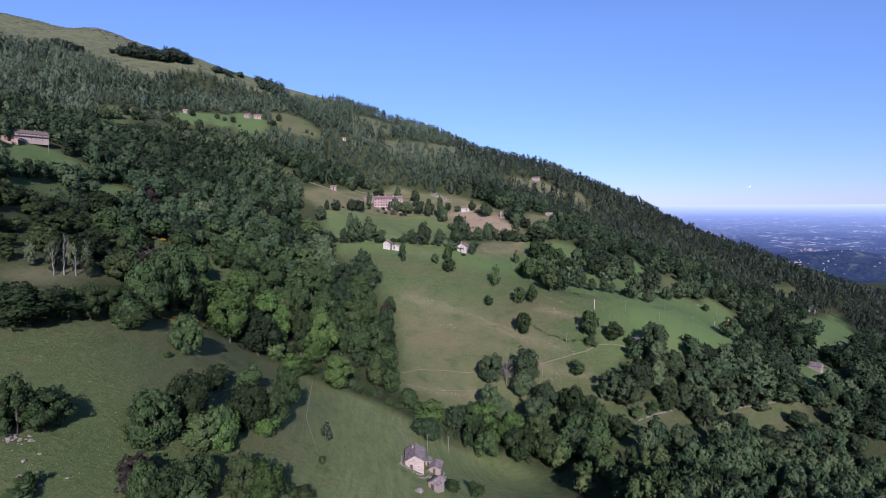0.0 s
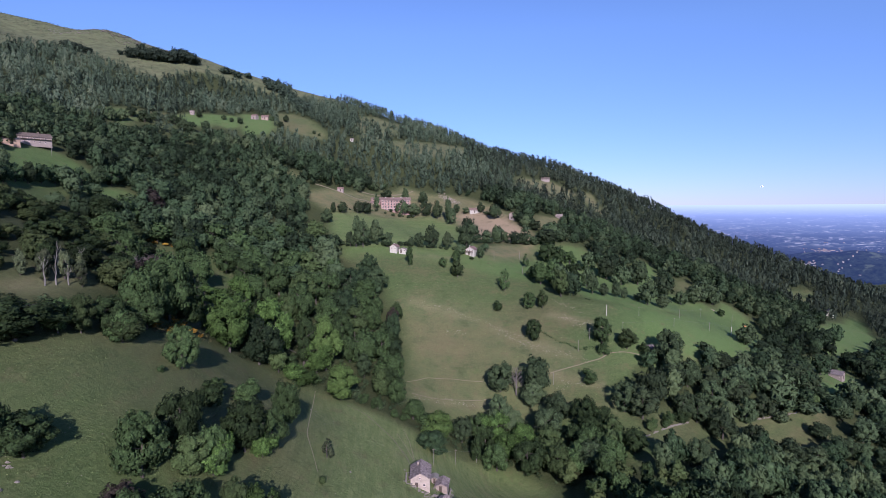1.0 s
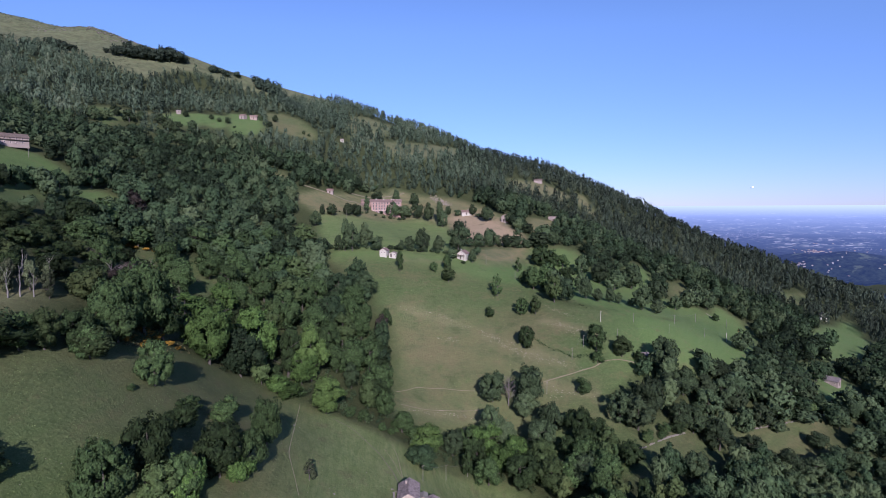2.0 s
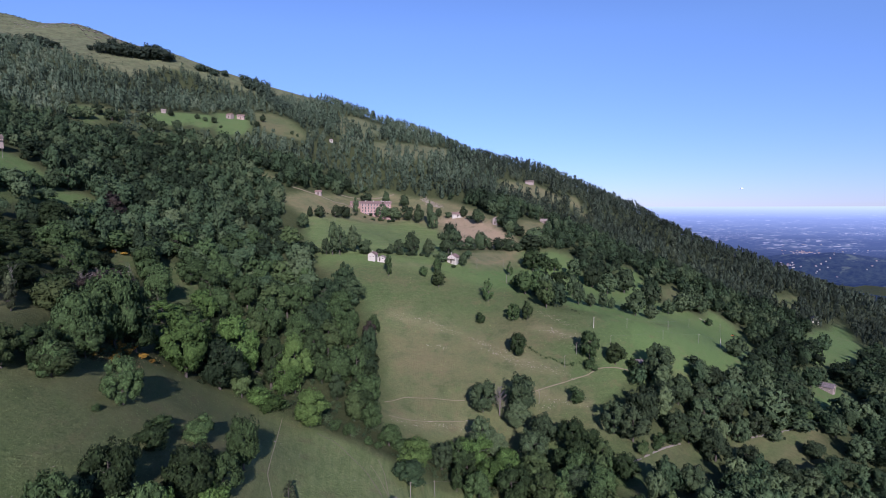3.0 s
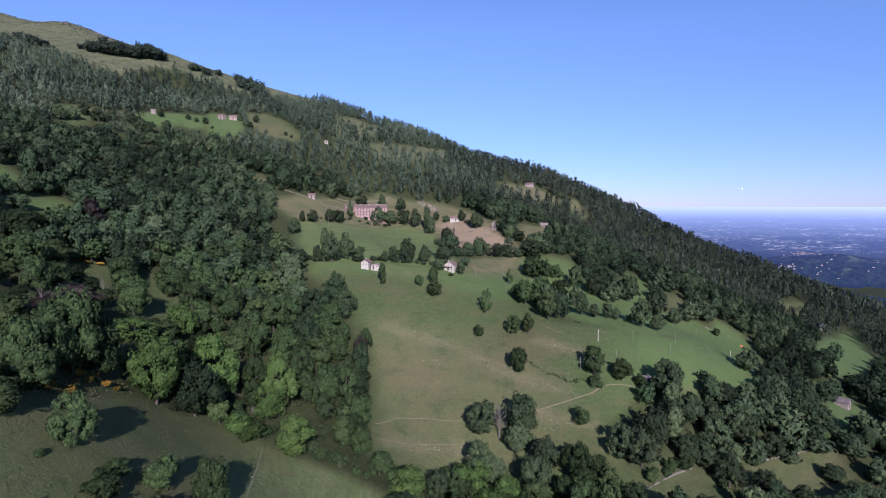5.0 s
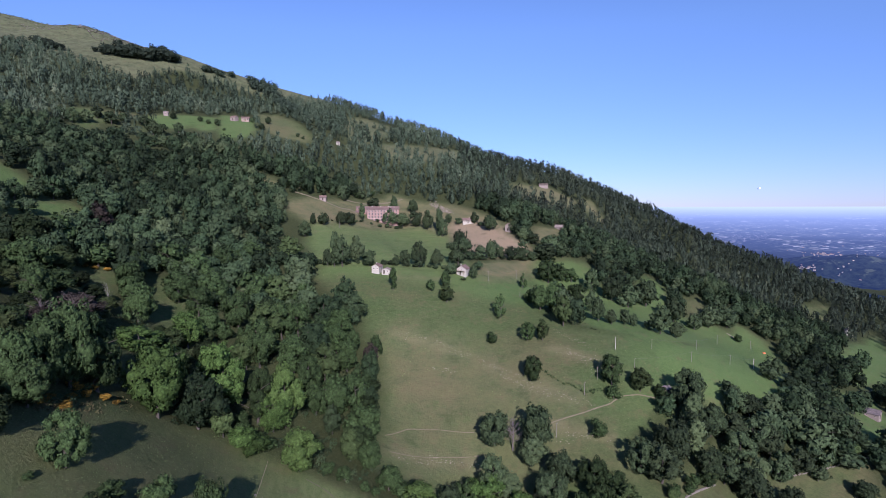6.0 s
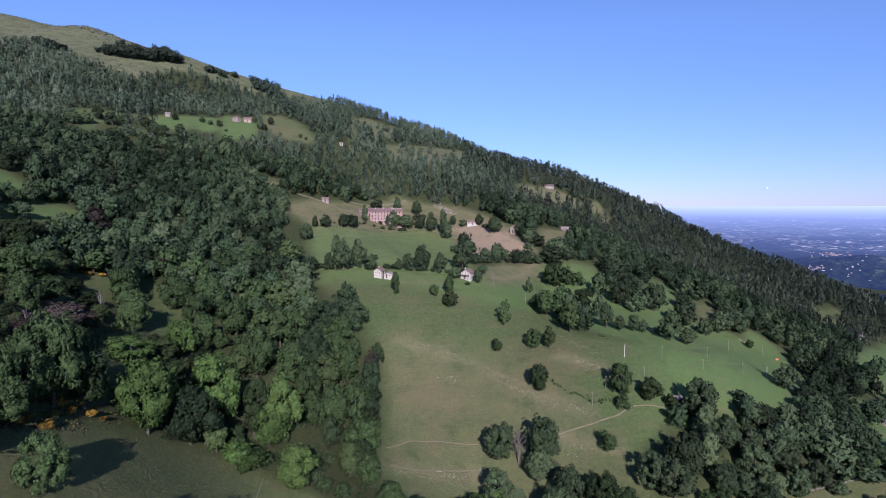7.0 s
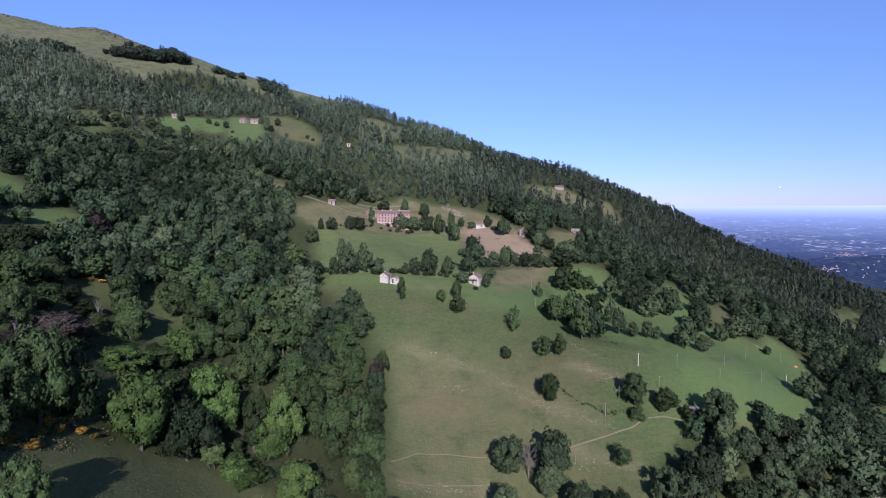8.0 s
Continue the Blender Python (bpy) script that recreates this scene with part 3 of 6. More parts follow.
def wood(name, label, x, y, h, w, models, tones, rng, mat=None):
    """A stretch of woodland: many trees with trunks, joined into one mesh."""
    vs, ns, ts, fs, off = [], [], [], [], 0
    z = ground_at(x, y)
    which = rng.integers(0, len(models), len(x))
    turn = rng.uniform(0, math.tau, len(x))
    for k, (v, f, nn) in enumerate(models):
        sel = np.where(which == k)[0]
        if not len(sel):
            continue
        c, s = np.cos(turn[sel])[:, None], np.sin(turn[sel])[:, None]
        px = (v[None, :, 0] * c - v[None, :, 1] * s) * w[sel][:, None] + x[sel][:, None]
        py = (v[None, :, 0] * s + v[None, :, 1] * c) * w[sel][:, None] + y[sel][:, None]
        pz = v[None, :, 2] * h[sel][:, None] + z[sel][:, None]
        vs.append(np.stack([px, py, pz], -1).reshape(-1, 3))
        nx, ny = nn[None, :, 0] * c - nn[None, :, 1] * s, nn[None, :, 0] * s + nn[None, :, 1] * c
        ns.append(np.stack([nx, ny, np.broadcast_to(nn[None, :, 2], nx.shape)], -1).reshape(-1, 3))
        ts.append(np.repeat(tones[sel], len(v)))
        fs.append((f[None] + (np.arange(len(sel)) * len(v))[:, None, None] + off).reshape(-1, f.shape[1]))
        off += len(sel) * len(v)
    me = leafy(name, np.concatenate(vs), np.concatenate(fs), np.concatenate(ns), np.concatenate(ts), mat)
    return tagged(new(name, me), label, "woodland", kind="stuff")


def with_trunk(v, f, nn, r=0.02, top=0.5):
    """Adds a thin trunk to a crown."""
    a = np.array([(r, 0), (-r / 2, r * 0.87), (-r / 2, -r * 0.87)])
    tv = np.concatenate([np.c_[a, np.full(3, -0.05)], np.c_[a * 0.5, np.full(3, top)]])
    tf = np.array([(0, 1, 4), (0, 4, 3), (1, 2, 5), (1, 5, 4), (2, 0, 3), (2, 3, 5)])
    side = np.c_[a / r, np.zeros(3)]
    return np.concatenate([v, tv]), np.concatenate([f, tf + len(v)]), np.concatenate([nn, side, side])


def scatter(x0, x1, y0, y1, step, keep, rng, jitter=0.45):
    gx, gy = np.meshgrid(np.arange(x0, x1, step), np.arange(y0, y1, step))
    gx = gx + (np.arange(gx.shape[0]) % 2)[:, None] * step / 2
    x = (gx + rng.uniform(-jitter, jitter, gx.shape) * step).ravel()
    y = (gy + rng.uniform(-jitter, jitter, gy.shape) * step).ravel()
    ok = keep(x, y)
    return x[ok], y[ok]


def falls_away(x, y):
    """Where the ground drops behind the ridge."""
    r = np.hypot(x, y)
    k = 1 + 25 / r
    return (ground_at(x * k, y * k) - ground_at(x, y) < -9.0) & (r > 700)


# ---- hollows in the wood with no tall trees ----
GAPS = (
    [(-112, 194), (-97, 203), (-97, 228), (-118, 236), (-122, 205)],
    [(-126, 148), (-108, 142), (-98, 166), (-106, 188), (-118, 180)],
    [(-148, 530), (-122, 556), (-98, 465), (-88, 402), (-100, 392), (-122, 440), (-128, 490)],
    [(-143, 682), (-124, 682), (-126, 716), (-143, 716)],
    [(-343, 524), (-345, 548), (-338, 566), (-326, 571), (-317, 580), (-302, 589), (-299, 578), (-310, 565), (-302, 542), (-308, 531), (-294, 498), (-293, 482), (-312, 506), (-324, 506)],
    [(-298, 543), (-289, 551), (-265, 537), (-250, 543), (-243, 535), (-245, 516), (-256, 521), (-268, 524), (-278, 519)],
    [(-301, 584), (-291, 603), (-277, 620), (-264, 632), (-251, 643), (-234, 604), (-242, 583), (-256, 591), (-260, 565), (-274, 570), (-283, 569)],
    [(-256, 657), (-235, 662), (-219, 672), (-203, 627), (-203, 599), (-220, 578), (-234, 599)],
    [(-225, 695), (-208, 719), (-180, 703), (-152, 665), (-156, 647), (-176, 635), (-195, 637), (-210, 652)],
    [(-243, 342), (-240, 351), (-230, 351), (-225, 343), (-223, 329), (-222, 317)],
    [(-202, 294), (-203, 319), (-194, 333), (-188, 326), (-187, 316), (-191, 304), (-191, 282)],
    [(-200, 330), (-186, 322), (-190, 312), (-197, 292), (-208, 300), (-206, 345), (-200, 352)],
    [(-74, 363), (-53, 365), (-45, 359), (-44, 339), (-63, 353), (-63, 341), (-69, 346)],
    [(-85, 383), (-75, 388), (-58, 390), (-38, 392), (-28, 317), (-40, 317), (-48, 323), (-49, 332), (-46, 341), (-50, 366), (-65, 376), (-70, 371), (-67, 354), (-78, 360)],
    [(-82, 372), (-72, 377), (-56, 380), (-36, 381), (-27, 311), (-39, 311), (-46, 316), (-48, 325), (-45, 334), (-49, 357), (-62, 366), (-68, 362), (-64, 345), (-75, 351)],
    [(-79, 362), (-69, 366), (-54, 369), (-35, 371), (-27, 306), (-38, 305), (-45, 309), (-46, 317), (-44, 327), (-47, 349), (-60, 357), (-66, 353), (-62, 336), (-72, 341)],
    [(81, 260), (95, 266), (118, 275), (133, 270), (145, 279), (147, 277), (119, 240), (92, 229), (101, 249), (92, 247), (80, 228), (74, 229), (81, 243)],
    [(79, 253), (93, 259), (114, 267), (128, 261), (141, 272), (142, 270), (113, 230), (88, 220), (97, 241), (89, 239), (77, 220), (71, 221), (78, 236)],
    [(77, 246), (90, 252), (110, 258), (122, 250), (136, 264), (137, 261), (107, 219), (83, 211), (93, 232), (86, 231), (73, 211), (68, 213), (76, 229)],
    [(80, 293), (106, 300), (93, 285), (81, 280), (79, 267), (87, 261), (82, 251), (76, 262), (65, 269)],
    [(78, 286), (103, 294), (91, 278), (79, 274), (77, 261), (84, 254), (79, 244), (74, 256), (63, 263)],
    [(76, 280), (100, 287), (88, 271), (77, 267), (75, 254), (82, 247), (77, 237), (72, 249), (62, 258)],
    [(-56, 236), (-40, 236), (-38, 256), (-50, 262), (-58, 250)],
)

# ---- trees that stand singly or can be told apart in the woods: kind, x, y, height, width ----
PLACED = {}


def stand(key, label, group, mat, rows):
    PLACED[key] = (label, group, mat, rows)


stand("near_clump", "leafy green tree casting a shadow on the near meadow", "trees on the near meadow", LEAF, [
    ("round", -99.4, 173.7, 17.2, 11.6), ("round", -80.7, 163.4, 12.7, 9.6), ("bush", -94.7, 158.9, 8.9, 11.4), ("bush", -70.6, 162.5, 4.8, 6.7), ("round", -87.8, 106.2, 12.4, 9.1),
    ("round", -84.5, 109.2, 9.1, 10.7), ("round", -66.1, 117.7, 14.6, 11.3), ("round", -69.1, 120.4, 11.3, 7.8), ("round", -64.3, 130.0, 14.3, 10.7), ("bush", -67.8, 153.1, 7.5, 7.3),
    ("round", -54.7, 143.6, 14.2, 12.8), ("round", -50.2, 151.3, 12.5, 9.0), ("round", -59.8, 124.8, 9.7, 9.4), ("round", -51.7, 168.8, 14.8, 9.8), ("bush", -63.3, 168.3, 8.3, 9.1),
    ("round", -54.7, 108.1, 11.0, 11.4), ("round", -56.4, 129.4, 12.2, 8.0), ("round", -46.6, 117.8, 12.6, 9.0), ("round", -56.3, 104.5, 10.6, 8.4), ("round", -61.3, 103.4, 9.9, 7.0),
    ("bush", -77.3, 92.6, 3.7, 5.5), ("round", -53.5, 113.5, 9.6, 6.7), ("bush", -36.6, 127.6, 5.8, 6.3), ("round", -35.2, 130.3, 4.0, 3.2),
])
stand("near_bright", "bright green tree in fresh leaf at the wood's edge", "bright trees", FRESH, [
    ("round", -87.5, 212.3, 24.0, 19.1), ("round", -80.2, 243.8, 25.0, 19.5), ("round", -59.6, 249.6, 25.0, 14.7), ("round", -62.3, 244.7, 14.1, 13.2), ("bush", -67.0, 226.8, 8.6, 11.3),
    ("round", -106.2, 270.0, 16.2, 13.1), ("round", -113.3, 247.0, 9.5, 18.7), ("round", -47.6, 225.7, 15.2, 14.0), ("bush", -63.8, 227.0, 7.8, 11.5), ("round", -56.0, 130.1, 11.5, 9.0),
    ("round", -42.1, 119.4, 13.2, 9.1), ("bush", -50.9, 145.9, 7.3, 8.0), ("round", -6.6, 233.5, 13.0, 14.7), ("round", 18.3, 250.6, 15.0, 15.4), ("round", 29.6, 246.1, 14.0, 13.3),
    ("round", 22.8, 242.5, 13.0, 12.6),
])
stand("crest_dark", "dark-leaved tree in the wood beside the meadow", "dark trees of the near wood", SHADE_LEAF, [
    ("round", -80.3, 223.3, 19.9, 18.0), ("round", -54.9, 344.8, 19.5, 14.0), ("round", -49.0, 336.2, 16.4, 13.6), ("round", -62.8, 327.1, 17.0, 17.4), ("round", -88.8, 377.3, 16.0, 18.9),
    ("round", -60.3, 297.5, 18.0, 15.8), ("round", -34.6, 299.3, 15.9, 9.5), ("round", -43.0, 256.7, 12.0, 7.7), ("round", -32.1, 277.9, 14.0, 9.8), ("round", -8.8, 217.7, 9.0, 13.3),
])
stand("strip_a", "tall green broadleaf tree in the wood beside the meadow", "tall trees of the near wood", LEAF, [
    ("round", -78.8, 277.7, 22.0, 15.5), ("column", -67.9, 244.9, 22.5, 9.7), ("round", -73.7, 227.6, 11.9, 8.3), ("round", -71.1, 238.5, 6.6, 5.6), ("column", -98.3, 200.6, 22.0, 11.6),
    ("round", -99.0, 191.0, 25.0, 15.1), ("round", -100.4, 183.2, 19.3, 12.5), ("round", -107.5, 260.4, 10.0, 11.2), ("round", -147.8, 301.7, 15.4, 13.7), ("round", -127.8, 272.3, 17.7, 13.1),
    ("round", -168.8, 309.8, 11.1, 18.3), ("round", -157.4, 319.2, 12.4, 14.6), ("round", -168.2, 283.1, 12.3, 14.6), ("round", -150.2, 258.7, 10.2, 15.7), ("round", -163.6, 260.6, 16.0, 16.8),
    ("round", -186.5, 289.3, 16.0, 18.5), ("round", -186.2, 306.1, 16.0, 16.1), ("round", -183.2, 318.8, 12.6, 11.9), ("round", -133.3, 224.1, 15.0, 11.2), ("round", -52.5, 309.0, 15.0, 10.5),
    ("round", -45.5, 300.0, 15.0, 10.5), ("round", -37.6, 277.1, 17.0, 14.7), ("round", -52.7, 287.0, 18.0, 15.2), ("round", -71.4, 309.5, 18.0, 13.8), ("round", -45.5, 269.0, 18.0, 14.3),
])
stand("strip_b", "tall green broadleaf tree in the wood beside the meadow", "tall trees of the near wood", LEAF, [
    ("round", -31.1, 259.9, 16.0, 15.2), ("round", -30.9, 247.7, 13.0, 12.7), ("round", -33.6, 243.5, 13.0, 9.5), ("round", -25.8, 243.4, 12.0, 9.9), ("round", -65.8, 283.5, 18.0, 13.1),
    ("round", -56.9, 275.0, 17.0, 11.2), ("round", -77.7, 304.9, 18.0, 13.7), ("round", -84.1, 301.1, 18.0, 16.3), ("round", -98.2, 304.3, 18.0, 15.6), ("round", -116.4, 321.3, 18.0, 16.9),
    ("round", -53.4, 322.6, 15.0, 14.2), ("round", -77.0, 342.0, 16.0, 13.0), ("round", -89.9, 340.8, 18.0, 17.1), ("round", -102.6, 335.6, 18.0, 17.0), ("round", -133.2, 338.6, 18.0, 17.6),
    ("round", -128.6, 361.3, 18.0, 17.6), ("round", -121.3, 383.5, 18.0, 17.6), ("round", -105.1, 407.7, 17.0, 16.7), ("round", -145.9, 334.9, 18.0, 17.6), ("round", -130.4, 311.2, 17.0, 14.9),
    ("round", -51.4, 264.6, 13.0, 9.4), ("round", -59.5, 256.4, 14.0, 9.2), ("round", -83.0, 273.5, 16.0, 9.9), ("round", -116.2, 301.4, 16.0, 13.0), ("round", -106.5, 289.0, 13.0, 11.8),
])
stand("foot", "green tree at the foot of the large meadow", "trees at the meadow's foot", LEAF, [
    ("round", 9.9, 249.0, 12.5, 12.2), ("round", 13.5, 247.2, 11.0, 10.1), ("round", 41.8, 241.1, 15.0, 14.7), ("round", 30.8, 234.4, 15.0, 14.7),
    ("round", 17.7, 234.4, 12.0, 11.8), ("round", 59.9, 254.8, 14.8, 13.2), ("round", 66.0, 250.6, 12.6, 12.1), ("round", 69.5, 243.1, 13.0, 10.8), 
    ("round", 57.8, 237.8, 14.0, 13.7), ("round", 63.4, 227.0, 14.0, 13.7), ("round", 76.9, 235.6, 10.9, 10.7), ("round", 51.9, 231.4, 14.0, 13.7), ("round", 42.9, 229.7, 15.0, 14.6),
    ("bush", -12.9, 237.0, 7.0, 14.3), ("round", -18.4, 237.6, 9.0, 9.5),
])
stand("foot_dark", "dark green tree at the foot of the large meadow", "dark trees at the meadow's foot", MID_SHADE, [
    ("round", 2.9, 243.0, 12.0, 10.4), ("round", 20.6, 257.2, 17.9, 11.5), ("round", 26.4, 256.1, 13.0, 11.0), ("round", 41.1, 250.8, 16.0, 14.5), ("round", 48.4, 259.7, 15.6, 12.2),
    ("round", 57.2, 227.4, 14.0, 13.7), ("round", 22.9, 279.2, 15.4, 13.9), ("round", 37.6, 270.1, 12.6, 12.3), ("round", 41.0, 276.6, 19.2, 15.5),
])
stand("spur_a", "dark green tree on the wooded spur below the meadow", "trees of the wooded spur", MID_SHADE, [
    ("round", 101.5, 231.5, 12.5, 12.0), ("round", 80.8, 263.2, 14.8, 12.1), ("round", 88.2, 259.9, 16.1, 15.8), ("round", 98.5, 272.7, 18.2, 17.8), ("round", 112.2, 288.1, 15.0, 14.7),
    ("round", 124.8, 296.6, 15.0, 14.7), ("round", 112.7, 272.6, 12.5, 12.2), ("round", 136.0, 298.3, 14.0, 13.7), ("round", 145.0, 297.7, 15.0, 14.7), ("round", 129.0, 266.2, 15.6, 15.1),
    ("round", 119.1, 271.7, 12.7, 12.4), ("round", 150.0, 284.4, 13.2, 10.5), ("round", 161.5, 290.0, 13.4, 13.1), ("round", 167.3, 307.5, 15.0, 14.7), ("round", 175.8, 299.5, 21.2, 20.5),
    ("round", 193.4, 319.1, 15.0, 14.7), ("round", 201.2, 316.5, 16.3, 16.0), ("round", 163.8, 317.7, 14.0, 13.7), ("round", 187.4, 331.2, 14.0, 13.7), ("round", 145.3, 315.5, 11.4, 11.2),
])
stand("spur_b", "dark green tree on the wooded spur below the meadow", "trees of the wooded spur", MID_SHADE, [
    ("round", 152.6, 315.1, 12.0, 11.8), ("round", 117.8, 305.9, 20.8, 15.6), ("bush", 170.2, 289.0, 7.7, 8.2), ("bush", 190.5, 300.5, 7.4, 16.7), ("bush", 207.8, 310.3, 7.7, 9.9),
    ("round", 208.6, 298.6, 11.0, 10.8), ("round", 226.0, 315.3, 15.6, 15.3), ("round", 236.9, 315.1, 13.0, 12.7), ("round", 144.0, 267.7, 11.1, 10.9), ("round", 134.1, 249.4, 12.0, 11.8),
    ("round", 159.5, 262.4, 12.0, 11.8), ("round", 149.7, 259.6, 11.0, 10.8), ("round", 170.0, 259.2, 12.0, 11.8), ("round", 190.1, 269.3, 12.0, 11.8), 
    ("round", 209.5, 284.1, 13.0, 12.7), ("round", 186.4, 282.4, 9.0, 10.5), ("round", 134.1, 288.4, 15.0, 14.7), ("round", 151.5, 294.8, 15.0, 14.7),
    ("bush", 145.9, 324.8, 8.0, 10.6),
])
stand("crest_row", "low spreading green tree along the top of the near meadow", "trees along the crest", LEAF, [
    ("round", -109.4, 138.0, 11.4, 20.5), ("round", -105.2, 147.2, 9.6, 8.1), ("round", -102.1, 151.5, 10.9, 8.5), ("round", -99.3, 158.0, 10.5, 9.5), ("round", -94.5, 157.6, 9.5, 9.0), ("round", -96.7, 173.3, 11.9, 11.4), ("round", -112.4, 134.5, 10.8, 11.1),
])
SPOTS = np.array([q[1:] for _, _, _, rows in PLACED.values() for q in rows])


def clear_of(x, y, own):
    """Whether a crown of that half width finds room between the placed ones."""
    d = np.hypot(x[:, None] - SPOTS[:, 0], y[:, None] - SPOTS[:, 1])
    return (d > 0.62 * (SPOTS[:, 3] / 2 + own)).all(axis=1)

def woods():
    rng = np.random.default_rng(11)
    fine = [with_trunk(*crown_arrays(80 + k, ("round", "round", "column", "round", "round")[k % 5], 14, 12, 1700, 0.036, True, True)) for k in range(10)]
    near = [with_trunk(*crown_arrays(100 + k, ("round", "round", "column", "round", "round")[k % 5], 12, 9, 900, 0.052, True, True)) for k in range(10)]
    slope = [with_trunk(*crown_arrays(150 + k, ("round", "round", "round", "column")[k % 4], 11, 8, 560, 0.060, True, True, 0.65)) for k in range(8)]
    mid = [with_trunk(*crown_arrays(200 + k, ("round", "round", "column", "round", "cone")[k % 5], 8, 7, 270, 0.072, True, False, 0.6)) for k in range(10)]
    far = [crown_arrays(300 + k, ("cone", "column", "round")[k % 3], 6, 4, 62, 0.105, False, False, 0.5) for k in range(9)]

    def sparse(x, y):
        """Single trees that stand on the pastures below the ridge."""
        return (inside(x, y, OPEN["ridge_pasture"]) | inside(x, y, OPEN["ridge_strip"])) & (rough(x, y, 16.0, 2) > 0.20)

    def belt(r0, r1, gaps):
        def keep(x, y):
            r = np.hypot(x, y)
            bear = np.degrees(np.arctan2(x, np.maximum(y, 1)))
            ok = (r >= r0) & (r < r1) & (bear > -50) & (bear < 47) & ~(open_ground(x, y) & ~sparse(x, y)) & (x > -800)
            thin = 0.42 * ((x > 55) & (y < 300) & (x < 230) & (y > 226 + 0.35 * (x - 55)))
            ok &= rough(x + 400, y, 30.0, 2) > gaps + thin
            for ring in GAPS:
                ok &= ~inside(x, y, ring)
            return ok & ~falls_away(x, y)
        return keep

    def sizes(x, y, lo, hi):
        return np.clip(np.clip(1 + 0.7 * rough(x, y + 77, 55.0, 2), 0.75, 1.25) * rng.uniform(lo, hi, len(x)), 0.55, 1.3)

    def tones(x, y, mean):
        # tone lowered at the lower right, painting in the shade there
        return np.clip(mean + 0.12 * ((y < 255) & (x > -25) & (x < 90)) - 0.2 * ((y < 235) & (x > 100)) + 0.7 * rough(x - 50, y, 70.0, 2) + rng.normal(0, 0.26, len(x)), 0, 1)

    def pair(name, label, x, y, h, w, models, tone, mat):
        """One belt of woodland in two stretches: broadleaf uphill, leaves with shade put into their colour on the lower
        side of the valley.
        """
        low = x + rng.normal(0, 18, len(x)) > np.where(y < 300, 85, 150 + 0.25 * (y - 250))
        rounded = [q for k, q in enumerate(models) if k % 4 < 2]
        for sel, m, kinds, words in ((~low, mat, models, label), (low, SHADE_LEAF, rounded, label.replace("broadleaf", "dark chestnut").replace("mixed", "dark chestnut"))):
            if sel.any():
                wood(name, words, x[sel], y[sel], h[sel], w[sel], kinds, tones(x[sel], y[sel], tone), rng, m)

    tall = lambda x, y: (x < -34) & (y < 285) & (x > -215)
    x, y = scatter(-215, -34, 60, 285, 9.0, belt(105, 335, -0.34), rng, 0.5)
    sel = tall(x, y) & clear_of(x, y, 6.0)
    x, y = x[sel], y[sel]
    s = sizes(x, y, 0.6, 1.0) * (1 - 0.25 * ease(-x, 115, 140))
    pair("near_woodland", "tall broadleaf wood between the near meadow and the large one", x, y, (15.5 - 6.0 * ease(-x, 100, 112)) * s, 11.0 * s ** 0.6, fine, 0.46, LEAF)
    x, y = scatter(-330, 330, 60, 360, 7.9, belt(105, 335, -0.36), rng, 0.5)
    sel = ~tall(x, y) & clear_of(x, y, 5.0)
    x, y = x[sel], y[sel]
    s = sizes(x, y, 0.65, 1.2)
    order = np.argsort(np.hypot(x + 30, y - 20))
    own, rest = order[:30], order[30:]
    for k in own:
        tree("column" if k % 9 == 0 else "round", x[k], y[k], 13.0 * s[k], 11.2 * s[k] ** 0.6, int(k) % 5, mat=FRESH if k % 11 == 3 else PALE if k % 13 == 5 else None, group="trees at the edge of the wood")
    x, y, s = x[rest], y[rest], s[rest]
    pair("near_woodland", "dense broadleaf wood on the slope round the meadows", x, y, 14.0 * s, 10.4 * s ** 0.6, near, 0.46, LEAF)
    x, y = scatter(-480, 470, 180, 640, 9.0, belt(335, 425, -0.42), rng, 0.5)
    s = sizes(x, y, 0.65, 1.3)
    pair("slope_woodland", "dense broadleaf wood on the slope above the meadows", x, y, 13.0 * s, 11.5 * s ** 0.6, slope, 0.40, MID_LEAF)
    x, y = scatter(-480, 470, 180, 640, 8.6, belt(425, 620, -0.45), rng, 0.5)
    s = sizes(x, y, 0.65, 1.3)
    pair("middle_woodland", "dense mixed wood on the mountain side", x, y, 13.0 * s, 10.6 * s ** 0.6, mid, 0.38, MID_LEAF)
    x, y = scatter(-800, 760, 400, 1300, 8.1, belt(620, 1300, -0.45), rng, 0.5)
    s = sizes(x, y, 0.7, 1.25)
    s = s * np.where((y > 830) & (x > -200) & (x < 60), 0.9, 1.0)
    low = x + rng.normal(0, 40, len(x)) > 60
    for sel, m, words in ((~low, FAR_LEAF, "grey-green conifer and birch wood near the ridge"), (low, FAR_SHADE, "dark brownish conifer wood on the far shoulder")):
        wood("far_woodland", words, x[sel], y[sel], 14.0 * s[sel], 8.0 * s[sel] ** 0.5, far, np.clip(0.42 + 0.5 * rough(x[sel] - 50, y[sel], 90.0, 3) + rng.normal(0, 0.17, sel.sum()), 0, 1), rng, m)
    low = [crown_arrays(420 + k, "round", 5, 4, 60, 0.10, False) for k in range(5)]
    x, y = scatter(-135, 45, 150, 300, 3.6, lambda x, y: ~open_ground(x, y) & (rough(x, y, 18.0, 2) > -0.2), rng, 0.5)
    s = rng.uniform(0.6, 1.5, len(x))
    # dark leaf colour paints the shade of the gaps between the trees
    wood("undergrowth", "low green undergrowth on the wood floor", x, y, 2.4 * s, 3.2 * s, low, tones(x, y, 0.4), rng, SHADE_LEAF)
    shrub = [crown_arrays(400 + k, "round", 4, 3, 40, 0.14, False) for k in range(4)]
